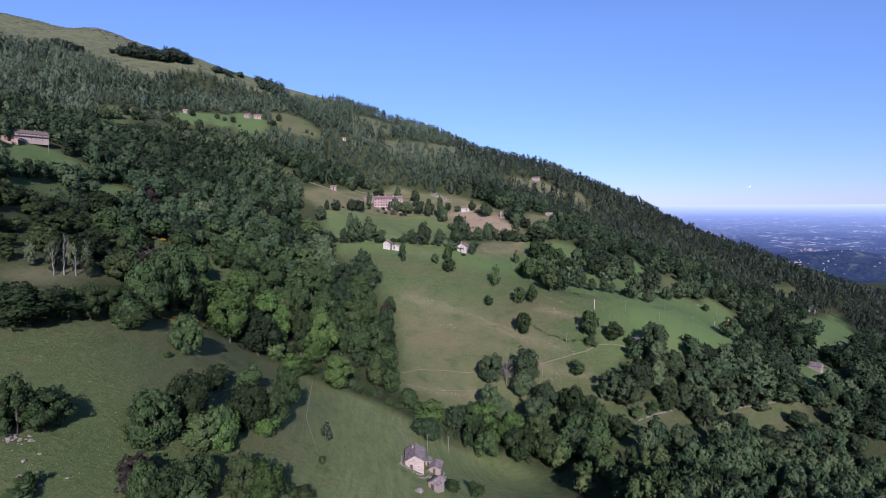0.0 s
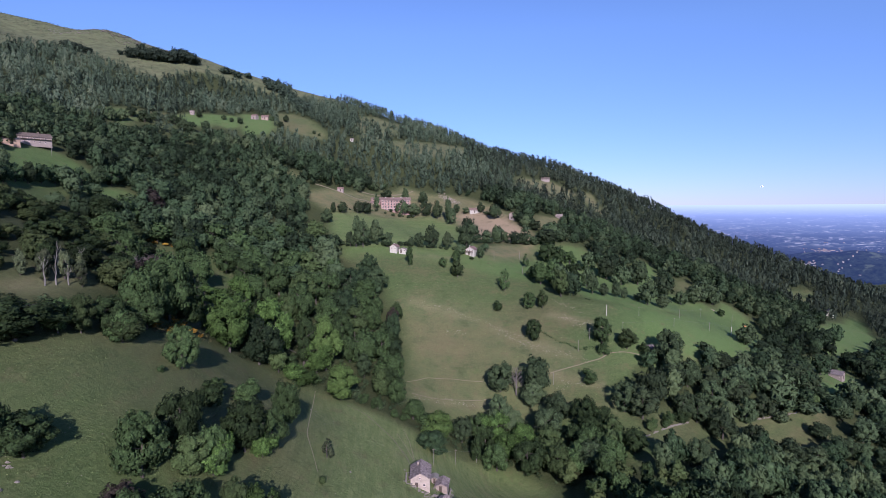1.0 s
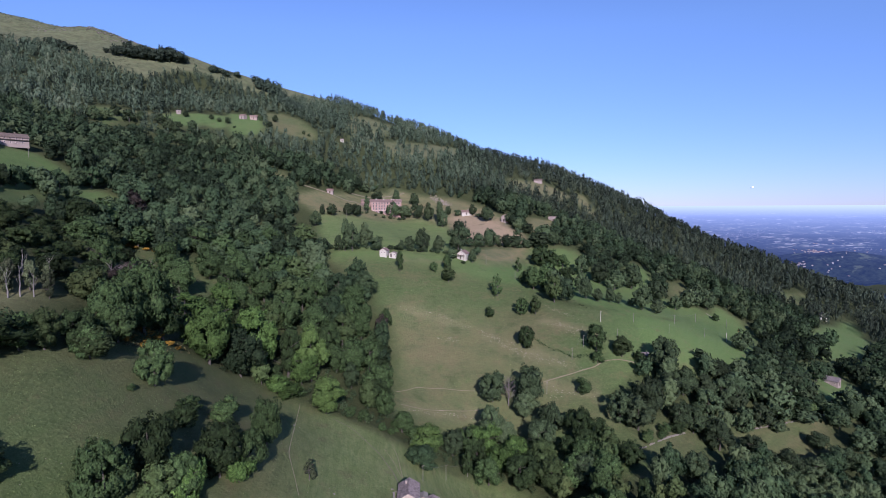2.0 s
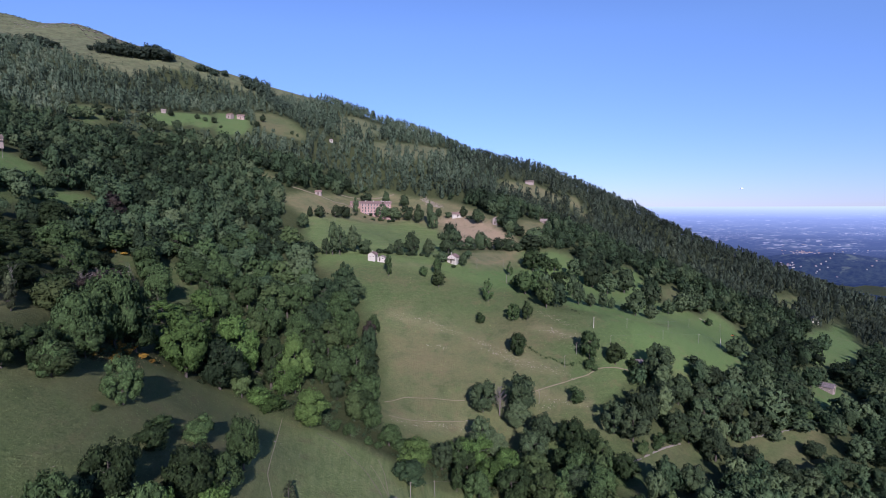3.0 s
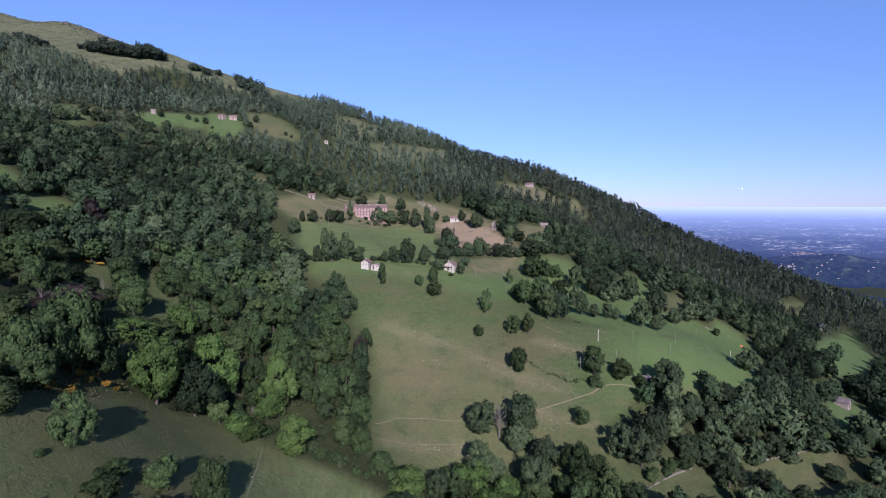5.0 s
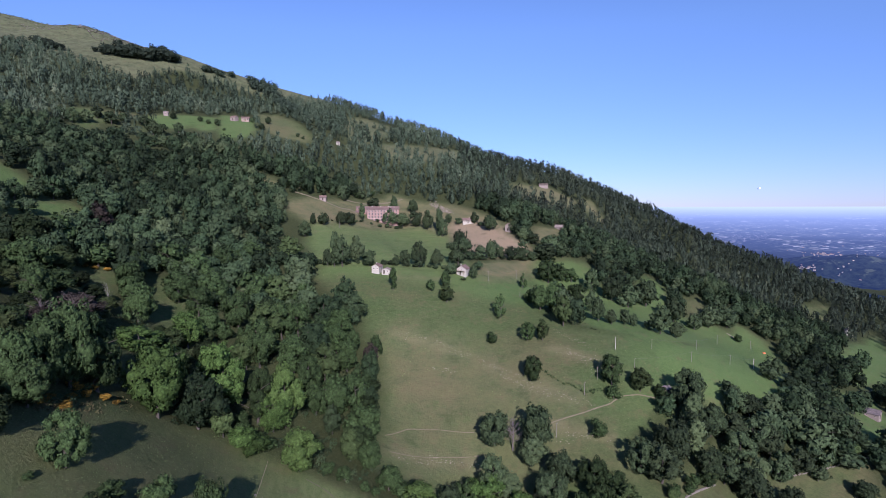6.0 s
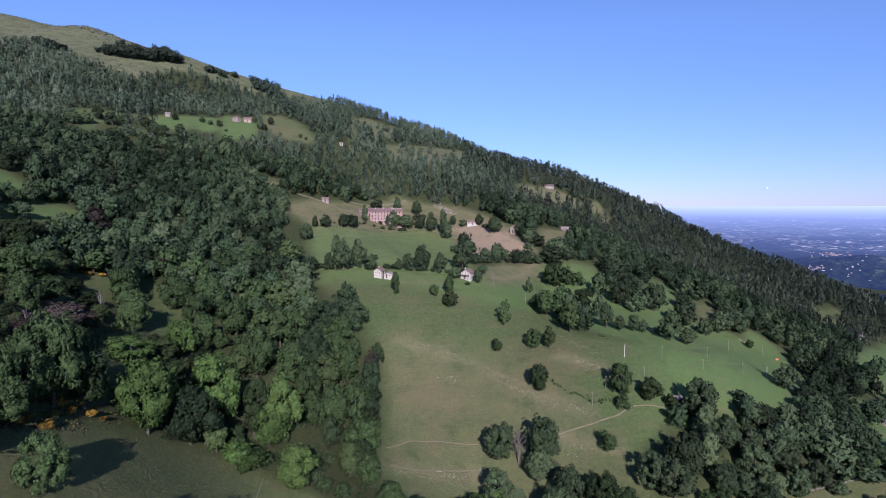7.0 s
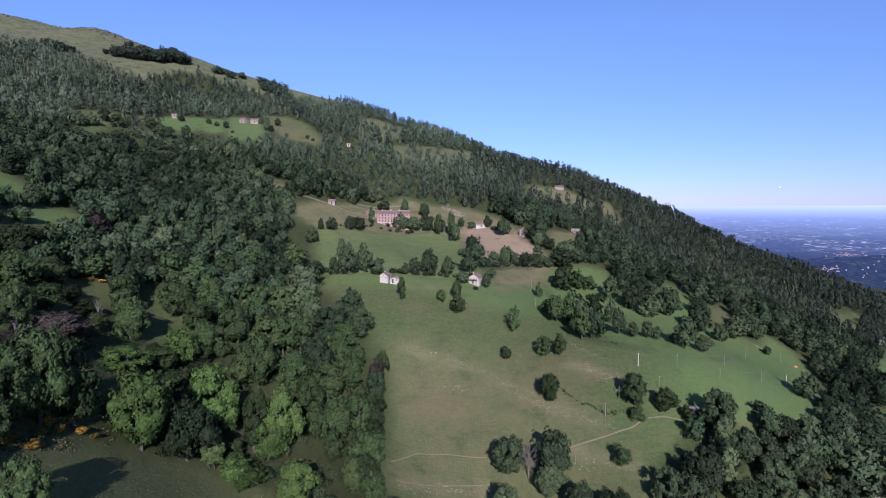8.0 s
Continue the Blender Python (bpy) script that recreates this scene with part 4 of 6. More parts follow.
    x, y = scatter(-900, -200, 640, 1000, 9.0, lambda x, y: inside(x, y, OPEN["bald_top"]) & (rough(x, y, 60.0, 3) > 0.12), rng, 0.5)
    s = rng.uniform(0.5, 1.6, len(x))
    wood("heath_scrub", "low dark scrub on the bald mountain top", x, y, 0.8 * s, 3.0 * s, shrub, tones(x, y, 0.4), rng, FAR_LEAF)


woods()


# ---- the plain beyond the hill ----
def plain_material():
    m, t, p = nodes_of("hazy_plain")
    w = coords(t)
    plots = node(t, "ShaderNodeTexVoronoi", Scale=0.05)
    t.links.new(w, plots.inputs["Vector"])
    pick = t.nodes.new("ShaderNodeSeparateColor")
    t.links.new(plots.outputs["Color"], pick.inputs["Color"])
    fields = ramp(t, pick.outputs["Red"], [(0.0, (0.020, 0.036, 0.044)), (0.35, (0.045, 0.066, 0.070)), (0.66, (0.085, 0.108, 0.095)), (0.86, (0.20, 0.21, 0.17)), (0.96, (0.50, 0.48, 0.44))])
    streaks = noise_at(t, w, 0.0075, 6, 0.72)  # rows of woods between the fields
    fields = mixed(t, ramp(t, streaks, [(0.48, (0.95,) * 3), (0.58, (0,) * 3)]), fields, (0.018, 0.034, 0.040))
    towns = node(t, "ShaderNodeTexVoronoi", Scale=0.085)
    t.links.new(w, towns.inputs["Vector"])
    lit = mixed(t, ramp(t, noise_at(t, w, 0.004, 4, 0.6), [(0.52, (0,) * 3), (0.62, (1,) * 3)]), (0, 0, 0), ramp(t, towns.outputs["Distance"], [(0.22, (0.9,) * 3), (0.32, (0,) * 3)]))
    fields = mixed(t, lit, fields, (0.55, 0.52, 0.50))
    woods_ = mixed(t, ramp(t, noise_at(t, w, 0.045, 6, 0.8), [(0.40, (0,) * 3), (0.60, (1,) * 3)]), (0.005, 0.010, 0.012), (0.024, 0.036, 0.027))
    glades = ramp(t, noise_at(t, w, 0.020, 5, 0.65), [(0.58, (0,) * 3), (0.66, (0.7,) * 3)])
    woods_ = mixed(t, glades, woods_, (0.085, 0.105, 0.065))
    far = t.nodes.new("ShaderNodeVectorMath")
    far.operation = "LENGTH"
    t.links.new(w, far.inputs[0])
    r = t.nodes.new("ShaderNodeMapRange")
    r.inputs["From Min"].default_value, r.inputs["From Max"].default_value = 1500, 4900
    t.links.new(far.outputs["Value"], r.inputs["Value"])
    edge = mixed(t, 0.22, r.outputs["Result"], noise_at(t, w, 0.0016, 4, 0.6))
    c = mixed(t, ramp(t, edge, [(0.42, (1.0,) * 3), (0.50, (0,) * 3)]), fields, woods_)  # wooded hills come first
    c = mixed(t, ramp(t, r.outputs["Result"], [(0.25, (0,) * 3), (0.60, (0.45,) * 3), (0.85, (0.88,) * 3), (1.0, (1.0,) * 3)]), c, (0.01, 0.012, 0.016))  # haze put into the base colour: it fades out with distance
    t.links.new(c, p.inputs["Base Color"])
    p.inputs["Roughness"].default_value = 1.0
    p.inputs["Specular IOR Level"].default_value = 0.0
    # haze painted on: the surface itself glows more the farther it lies
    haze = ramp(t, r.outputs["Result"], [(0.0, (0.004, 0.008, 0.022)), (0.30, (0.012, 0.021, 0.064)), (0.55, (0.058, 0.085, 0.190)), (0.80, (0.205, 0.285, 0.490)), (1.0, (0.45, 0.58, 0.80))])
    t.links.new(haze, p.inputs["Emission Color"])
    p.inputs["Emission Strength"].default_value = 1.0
    return m


def plain_height(x, y):
    far = np.hypot(x, y)
    hills = 150 * np.maximum(rough(x + 300, y, 560.0, 4) + 0.02, -0.10) * ease(far, 1400, 2000) * (1 - ease(far, 2500, 3100))
    return -152 + hills + 285 * np.clip((far - 2300) / 2600, 0, 1) ** 1.15


def build_plain():
    r = np.concatenate([np.linspace(1450, 3100, 110), np.linspace(3160, 4930, 26)])
    a = np.radians(np.linspace(5, 75, 110))
    rr, aa = (v.ravel() for v in np.meshgrid(r, a))
    x, y = rr * np.sin(aa), rr * np.cos(aa)
    n = len(r)
    i = (np.arange(len(a) - 1)[:, None] * n + np.arange(n - 1)).ravel()
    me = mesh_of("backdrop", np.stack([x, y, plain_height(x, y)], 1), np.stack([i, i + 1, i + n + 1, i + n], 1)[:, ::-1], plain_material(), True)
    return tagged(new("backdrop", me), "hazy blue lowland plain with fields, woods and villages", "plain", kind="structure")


build_plain()


# ---- plaster, stone, roofs ----
def roof_material(name, a, b, course):
    m, t, p = nodes_of(name)
    w = coords(t, True)
    wave = node(t, "ShaderNodeTexWave", Scale=course, Distortion=1.5, Detail=2.0)
    wave.bands_direction = "Y"
    t.links.new(w, wave.inputs["Vector"])
    n = ramp(t, noise_at(t, w, 1.2, 5, 0.7), [(0.36, (0,) * 3), (0.64, (1,) * 3)])
    c = mixed(t, n, a, b)
    c = mixed(t, ramp(t, wave.outputs["Fac"], [(0.1, (0.5,) * 3), (0.35, (0,) * 3)]), c, tuple(v * 0.45 for v in a))
    t.links.new(c, p.inputs["Base Color"])
    p.inputs["Roughness"].default_value = 0.85
    bump(t, p, wave.outputs["Fac"], 0.5, 0.06)
    return m


SLATE = roof_material("slate_roof", (0.100, 0.084, 0.086), (0.20, 0.165, 0.155), 2.2)
TILES = roof_material("clay_tile_roof", (0.135, 0.085, 0.070), (0.235, 0.160, 0.132), 1.6)
BROWN_TILES = roof_material("dark_brown_roof", (0.085, 0.062, 0.048), (0.15, 0.115, 0.092), 1.8)
GREY_TILES = roof_material("weathered_roof", (0.19, 0.15, 0.13), (0.30, 0.25, 0.22), 1.8)
HUT_SLATE = roof_material("pale_slate_roof", (0.105, 0.082, 0.076), (0.34, 0.275, 0.245), 2.2)
RUBBLE = plain("rubble_stone", (0.33, 0.265, 0.22), (0.16, 0.13, 0.108), 1.4, 0.95, 0, 0.9, 0.12)
DARK_STONE = plain("mossy_stone", (0.17, 0.145, 0.115), (0.10, 0.085, 0.065), 1.4, 0.95, 0, 0.9, 0.12)
PLASTER = plain("white_plaster", (0.43, 0.41, 0.345), (0.32, 0.30, 0.25), 0.5, 0.9)
OLD_PLASTER = plain("stained_plaster", (0.29, 0.24, 0.21), (0.19, 0.155, 0.135), 0.6, 0.92)
HUT_WALL = plain("rough_limewashed_stone", (0.50, 0.42, 0.35), (0.125, 0.100, 0.078), 0.8, 0.95, 0, 0.9, 0.12)
PINK = plain("pink_rendered_brick", (0.315, 0.205, 0.172), (0.235, 0.152, 0.128), 0.25, 0.92)
PALE_BAND = plain("pale_stone_trim", (0.62, 0.50, 0.45), (0.50, 0.40, 0.36), 0.6)
TIMBER = plain("weathered_timber", (0.17, 0.125, 0.09), (0.10, 0.075, 0.055), 1.2)
DARK_WOOD = plain("dark_door_wood", (0.075, 0.052, 0.038), (0.045, 0.032, 0.024), 1.5)
CONCRETE = plain("pale_concrete", (0.20, 0.185, 0.155), (0.13, 0.12, 0.10), 0.8)
ROCK = plain("pale_rock", (0.22, 0.195, 0.165), (0.14, 0.125, 0.10), 0.9, 0.95, 0, 0.9, 0.1)
CABLE = plain("cable", (0.09, 0.10, 0.07), (0.06, 0.07, 0.05), 1.0, 0.6)
TRACK = plain("worn_turf", (0.26, 0.225, 0.135), (0.20, 0.18, 0.10), 0.5, 1.0, 0, 0.6, 0.1)
EARTH = plain("trodden_earth", (0.20, 0.165, 0.105), (0.13, 0.115, 0.068), 0.5, 1.0, 0, 0.6, 0.1)


def glass():
    m, t, p = nodes_of("window_glass")
    p.inputs["Base Color"].default_value = (0.03, 0.035, 0.04, 1)
    p.inputs["Roughness"].default_value = 0.08
    return m


GLASS = glass()


def box(bm, x0, x1, y0, y1, z0, z1, bevel=0.0):
    made = bmesh.ops.create_cube(bm, size=1.0, matrix=Matrix.LocRotScale(((x0 + x1) / 2, (y0 + y1) / 2, (z0 + z1) / 2), None, (x1 - x0, y1 - y0, z1 - z0)))
    if bevel:
        edges = list({e for v in made["verts"] for e in v.link_edges})
        bmesh.ops.bevel(bm, geom=edges, offset=bevel, segments=1, affect="EDGES")


def gable_block(length, width, eave, ridge, sink=2.0):
    """A solid house body; the ridge runs along x."""
    bm = bmesh.new()
    a, b = length / 2, width / 2
    ring = [(-b, -sink), (b, -sink), (b, eave), (0, ridge), (-b, eave)]
    ends = [[bm.verts.new((s * a, y, z)) for y, z in ring] for s in (-1, 1)]
    for k in range(5):
        bm.faces.new((ends[0][k], ends[0][(k + 1) % 5], ends[1][(k + 1) % 5], ends[1][k]))
    bm.faces.new(ends[0][::-1]), bm.faces.new(ends[1])
    bmesh.ops.recalc_face_normals(bm, faces=bm.faces)
    return bm


def gable_roof(length, width, eave, ridge, over=0.45, thick=0.16):
    """Two slabs that meet at the ridge and stand over the walls, with a ridge cap; a little sagging."""
    bm = bmesh.new()
    a, b = length / 2 + over, width / 2
    slope = (ridge - eave) / b
    for s in (-1, 1):
        y1, z1 = s * (b + over), eave - over * slope
        n = 6
        rows = []
        for k in range(n + 1):
            x = -a + 2 * a * k / n
            sag = -0.10 * math.sin(math.pi * k / n)
            rows.append([bm.verts.new((x, y, z + sag)) for y, z in ((0, ridge + 0.02), (0, ridge + thick + 0.02), (y1, z1 + thick), (y1, z1 + 0.01))])
        for p, q in zip(rows, rows[1:]):
            for k in range(4):
                bm.faces.new((p[k], p[(k + 1) % 4], q[(k + 1) % 4], q[k]))
        bm.faces.new(rows[0]), bm.faces.new(rows[-1][::-1])
    box(bm, -a, a, -0.16, 0.16, ridge + thick - 0.12, ridge + thick + 0.03)
    bmesh.ops.recalc_face_normals(bm, faces=bm.faces)
    return bm


def window(parent, face, u, z, w=0.9, h=1.2, half=(5, 3), shutters=False, frame_mat=None):
    """A window on a wall face: 'front' (-y), 'back', 'left' (-x), 'right'; u along the wall."""
    a, b = half
    place = {"front": pose(u, -b, z), "back": pose(u, b, z, 0, 0, 180), "left": pose(-a, u, z, 0, 0, -90), "right": pose(a, u, z, 0, 0, 90)}[face]
    bm = bmesh.new()
    t = 0.09
    box(bm, -w / 2, -w / 2 + t, -0.06, 0.05, 0, h), box(bm, w / 2 - t, w / 2, -0.06, 0.05, 0, h)
    box(bm, -w / 2 + t, w / 2 - t, -0.06, 0.05, h - t, h), box(bm, -w / 2 - 0.08, w / 2 + 0.08, -0.12, 0.05, -0.1, 0)
    box(bm, -0.03, 0.03, -0.04, 0.03, 0, h - t)
    fr = part("window", bm, frame_mat or PALE_BAND, parent, m=place)
    bm = bmesh.new()
    box(bm, -w / 2 + t, w / 2 - t, -0.02, 0.03, 0, h - t)
    part("pane", bm, GLASS, fr)
    if shutters:
        for s in (-1, 1):
            bm = bmesh.new()
            box(bm, s * w * 0.76 - w * 0.24, s * w * 0.76 + w * 0.24, -0.08, -0.02, 0, h)
            part("shutter", bm, TIMBER, fr)
    return fr


def door(parent, face, u, w=1.0, h=2.05, half=(5, 3), mat=None):
    a, b = half
    place = {"front": pose(u, -b, 0), "back": pose(u, b, 0, 0, 0, 180), "left": pose(-a, u, 0, 0, 0, -90), "right": pose(a, u, 0, 0, 0, 90)}[face]
    bm = bmesh.new()
    box(bm, -w / 2, w / 2, -0.06, 0.05, -0.3, h)
    box(bm, -w / 2 - 0.1, w / 2 + 0.1, -0.1, 0.05, h, h + 0.14)
    d = part("door", bm, mat or DARK_WOOD, parent, m=place)
    bm = bmesh.new()
    box(bm, w * 0.3, w * 0.4, -0.11, -0.06, h * 0.48, h * 0.53)
    part("handle", bm, CABLE, d)
    return d


def chimney(parent, x, y, z, mat, size=0.6, tall=1.0):
    bm = bmesh.new()
    box(bm, x - size / 2, x + size / 2, y - size / 2, y + size / 2, z - 1.0, z + tall)
    box(bm, x - size * 0.65, x + size * 0.65, y - size * 0.65, y + size * 0.65, z + tall, z + tall + 0.14)
    return part("chimney", bm, mat, parent)


def house(name, label, x, y, turn, length, width, eave, ridge, wall_mat, roof_mat, category="house", lift=0.0, group=""):
    """A gabled house; turn in degrees, 0 has its long front to the south."""
    ob = new(name)
    ob.matrix_basis = pose(x, y, height(x, y) + lift, 0, 0, turn)
    part("wall", gable_block(length, width, eave, ridge), wall_mat, ob)
    part("roof", gable_roof(length, width, eave, ridge), roof_mat, ob)
    return tagged(ob, label, category, group)


# ---- the stone hut below the near meadow ----
hut = house("stone_hut", "old stone hut with a slate roof and plastered gable", -11.6, 183.5, 92, 9.5, 6.3, 3.5, 5.3, HUT_WALL, HUT_SLATE, lift=0.3)
HH = (4.75, 3.15)
door(hut, "left", 1.2, half=HH), window(hut, "left", -1.3, 0.9, 0.8, 0.9, HH), window(hut, "left", 0.1, 3.2, 0.6, 0.7, HH), window(hut, "front", 1.5, 1.0, 0.8, 0.9, HH)
chimney(hut, 2.4, 0.9, 4.9, RUBBLE, 0.6, 0.8)
annex = house("stone_annex", "low stone annex with a lean roof beside the hut", -4.4, 187.0, 84, 5.2, 3.9, 1.9, 2.7, RUBBLE, HUT_SLATE, "outbuilding", 0.8)
door(annex, "left", 0.3, 0.9, 1.7, (2.6, 1.95)), window(annex, "front", 0.5, 0.8, 0.6, 0.6, (2.6, 1.95))
shed = house("stone_shed", "small rubble shed with a grey slate roof below the hut", -3.9, 171.6, 58, 4.0, 3.6, 1.9, 2.8, RUBBLE, HUT_SLATE, "shed", 0.9)
door(shed, "left", 0.0, 1.0, 1.6, (2.3, 2.0))
tank = house("brick_lean_to", "tiny rubble lean-to with a pale slab roof between hut and annex", -7.2, 190.2, 88, 2.6, 2.0, 1.4, 1.8, RUBBLE, CONCRETE, "outbuilding", 0.8)
door(tank, "left", 0.0, 0.7, 1.2, (1.3, 1.0))


def blob(name, x, y, size, seed, mat, label, category, flat=0.7, lift=0.0):
    """A rounded boulder, half sunk."""
    bm = bmesh.new()
    bmesh.ops.create_icosphere(bm, subdivisions=2, radius=size)
    for v in bm.verts:
        k = 1 + 0.45 * noise.noise(v.co * (1.4 / size) + Vector((seed * 3.1, seed, 0))) + 0.15 * noise.noise(v.co * (4 / size) + Vector((seed, 0, 0)))
        v.co = Vector((v.co.x * 1.25, v.co.y, v.co.z * flat)) * k
    ob = part(name, bm, mat)
    ob.matrix_basis = pose(x, y, height(x, y) + size * 0.15 + lift, 0, 0, seed * 47)
    return tagged(ob, label, category)


blob("boulder", -9.2, 165.2, 1.3, 1, ROCK, "pale weathered boulder in the grass below the hut", "boulder", 0.6)
for k, (bx, by, bs) in enumerate([(-82.5, 101.0, 0.5), (-81.5, 103.9, 0.4), (-80.7, 97.8, 0.55), (-76.9, 97.7, 0.45), (-88.0, 104.5, 0.7), (-61.7, 115.6, 0.35), (-53.2, 200.9, 0.35), (-31.8, 166.6, 0.35), (-79.0, 100.0, 0.3), (-74.5, 101.5, 0.3)]):
    tagged(blob("boulder", bx, by, bs, 3 + k, ROCK, "pale grey boulder half sunk in the meadow", "boulder", 0.6), group="boulders in the near meadow")


# ---- white farmhouses on the big meadow ----
farm = house("farmhouse", "white plastered farmhouse with a clay tile roof on the meadow", -43.6, 391.0, 78, 6.5, 5.0, 2.9, 4.5, PLASTER, TILES, lift=0.6)
window(farm, "left", -1.3, 1.2, 0.8, 1.0, (3.25, 2.5)), window(farm, "left", 1.0, 1.2, 0.8, 1.0, (3.25, 2.5)), window(farm, "left", 0, 2.9, 0.6, 0.6, (3.25, 2.5)), door(farm, "front", 0.5, half=(3.25, 2.5)), chimney(farm, 1.5, 0.8, 4.0, PLASTER)
side = house("farm_annex", "low white annex with a shallow tiled roof beside the farmhouse", -37.4, 389.4, 84, 5.0, 5.2, 2.2, 3.2, PLASTER, GREY_TILES, "outbuilding", 0.3)
door(side, "left", 1.0, half=(2.5, 2.6)), window(side, "left", -1.2, 1.0, 0.9, 1.0, (2.5, 2.6))
cot = house("cottage", "white gabled cottage with a brown porch beside trees", 11.6, 411.5, 70, 8.0, 6.6, 3.6, 5.8, PLASTER, TILES, lift=0.4)
CH = (4.0, 3.3)
for u in (-1.9, 0.1, 2.0):
    window(cot, "left", u, 2.6, 0.7, 0.9, CH)
window(cot, "left", 0.1, 4.2, 0.6, 0.6, CH), window(cot, "left", -1.9, 0.9, 0.8, 1.1, CH), door(cot, "left", 0.6, 1.1, 2.1, CH), chimney(cot, -1.0, 1.2, 5.6, PLASTER)
bm = bmesh.new()
box(bm, -5.8, -4.0, -2.4, 3.0, 2.25, 2.4)
for u in (-2.3, 0.3, 2.9):
    box(bm, -5.75, -5.6, u - 0.08, u + 0.08, -1, 2.35)
part("porch", bm, TIMBER, cot, "brown timber porch")


# ---- the long pink building ----
def convent():
    ob = new("convent")
    x, y = -64.5, 571.5
    ob.matrix_basis = pose(x, y, height(x, y) - 0.6, 0, 0, 6)
    blocks = (("front", 30.0, 10.0, 1.5, -1.5, 11.8, 13.6), ("rear", 41.0, 10.5, -3.5, 9.2, 12.6, 14.6), ("wing", 7.0, 9.0, -20.5, 1.8, 9.2, 10.8))
    for key, length, width, ox, oy, eave, ridge in blocks:
        m = pose(ox, oy, 0) if key != "wing" else pose(ox, oy, 0, 0, 0, 0)
        wall = part("wall", gable_block(length, width, eave, ridge, 4), PINK, ob, m=m)
        part("roof", gable_roof(length, width, eave, ridge, 0.6), TILES, ob, m=m)
        half = (length / 2, width / 2)
        cols = int(length / 2.9)
        for row in range(4):
            if key == "rear" and row < 3:
                continue
            if 1.0 + row * 2.85 + 1.7 > eave:
                continue
            for c in range(cols):
                u = (c - (cols - 1) / 2) * 2.85
                fr = window(wall, "front", u, 0.9 + row * 2.85, 1.35, 1.9, half)
        for row in range(3):
            for u in (-2.4, 2.4):
                window(wall, "right", u, 1.2 + row * 2.85, 1.1, 1.5, half)
        bm = bmesh.new()
        for z in (3.3, eave - 0.35):
            box(bm, -half[0] - 0.06, half[0] + 0.06, -half[1] - 0.07, -half[1] + 0.02, z, z + 0.22)
        part("cornice", bm, PALE_BAND, wall)
    door(ob, "front", 1.5, 1.8, 2.6, (15.0, 6.5))
    for cx in (-17, -9, -1, 7):
        chimney(ob, cx, 8.0, 14.0, PLASTER, 1.0, 1.2)
    for cx in (9, 12.5, 15):
        chimney(ob, cx, 0.2, 13.0, PLASTER, 1.0, 1.3)
    return tagged(ob, "long pink four-storey building with a tiled roof among trees", "large house")


convent()

# ---- other farmsteads ----
longhouse = house("mountain_farm", "long stone farmhouse with a weathered tiled roof on a green shelf", -270.5, 352.0, 52, 18.0, 8.0, 4.4, 6.8, OLD_PLASTER, BROWN_TILES, lift=0.4)
for u in (-6.5, -3.5, -0.5, 2.5, 5.5):
    window(longhouse, "front", u, 2.9, 0.9, 1.1, (9, 4)), window(longhouse, "front", u, 0.5, 0.9, 1.1, (9, 4))
window(longhouse, "left", 0, 3.4, 1.2, 1.4, (9, 4)), window(longhouse, "left", -2, 1.0, 0.9, 1.1, (9, 4)), window(longhouse, "left", 2, 1.0, 0.9, 1.1, (9, 4)), chimney(longhouse, 3, 1, 6.6, RUBBLE)
bm = bmesh.new()
box(bm, -8.8, 8.8, -5.2, -4.05, 2.55, 2.7)
for u in range(-8, 9, 2):
    box(bm, u - 0.07, u + 0.07, -5.15, -5.0, 2.7, 3.6)
box(bm, -8.8, 8.8, -5.2, -5.1, 3.55, 3.65)
part("balcony", bm, TIMBER, longhouse, "dark timber balcony")
hay = house("hay_barn", "small tan barn beside the long farmhouse", -268.5, 331.0, 60, 9.0, 5.0, 2.8, 3.9, plain("tan_boards", (0.42, 0.29, 0.20), (0.33, 0.22, 0.15), 0.8), GREY_TILES, "barn", 0.3)
door(hay, "front", 0, 1.8, 2.0, (4.5, 2.5))
stone_barn = house("stone_barn", "pale stone barn with a slate roof on the sloping meadow", 246.0, 357.5, -50, 7.6, 5.6, 2.8, 4.7, OLD_PLASTER, SLATE, "barn", 0.5)
door(stone_barn, "right", 0, 1.4, 2.0, (3.8, 2.8)), window(stone_barn, "front", -2, 1, 0.8, 0.8, (3.8, 2.8)), window(stone_barn, "front", 2, 1, 0.8, 0.8, (3.8, 2.8))
white_far = house("white_cottage", "small white cottage above a far meadow", 378.0, 559.0, 60, 7.5, 6.0, 4.6, 6.6, PLASTER, GREY_TILES, lift=0.3)
window(white_far, "left", -1, 2.8, 0.9, 1.1, (3.75, 3)), window(white_far, "left", 1.2, 2.8, 0.9, 1.1, (3.75, 3)), door(white_far, "left", 0.5, half=(3.75, 3))
barn = house("ruined_barn", "small rubble barn half hidden by trees beside a path", 109.0, 313.0, 20, 5.5, 4.0, 1.7, 2.8, DARK_STONE, SLATE, "barn", 0.2)
door(barn, "front", 0.5, 1.1, 1.5, (2.75, 2.0))
hamlet = house("field_house", "white house with a tiled roof above the bare field", 19.0, 573.0, 4, 10.0, 6.0, 2.8, 4.6, PLASTER, TILES, lift=0.2)
for u in (-3.6, -1.4, 1.4, 3.6):
    window(hamlet, "front", u, 1.2, 0.9, 1.1, (5, 3))
door(hamlet, "front", 0.0, half=(5, 3)), chimney(hamlet, 2, 1, 4.2, PLASTER)
store = house("field_barn", "stone barn with a red roof beside the bare field", 56.5, 547.0, 70, 8.5, 6.0, 4.6, 6.6, OLD_PLASTER, TILES, "barn", 0.2)
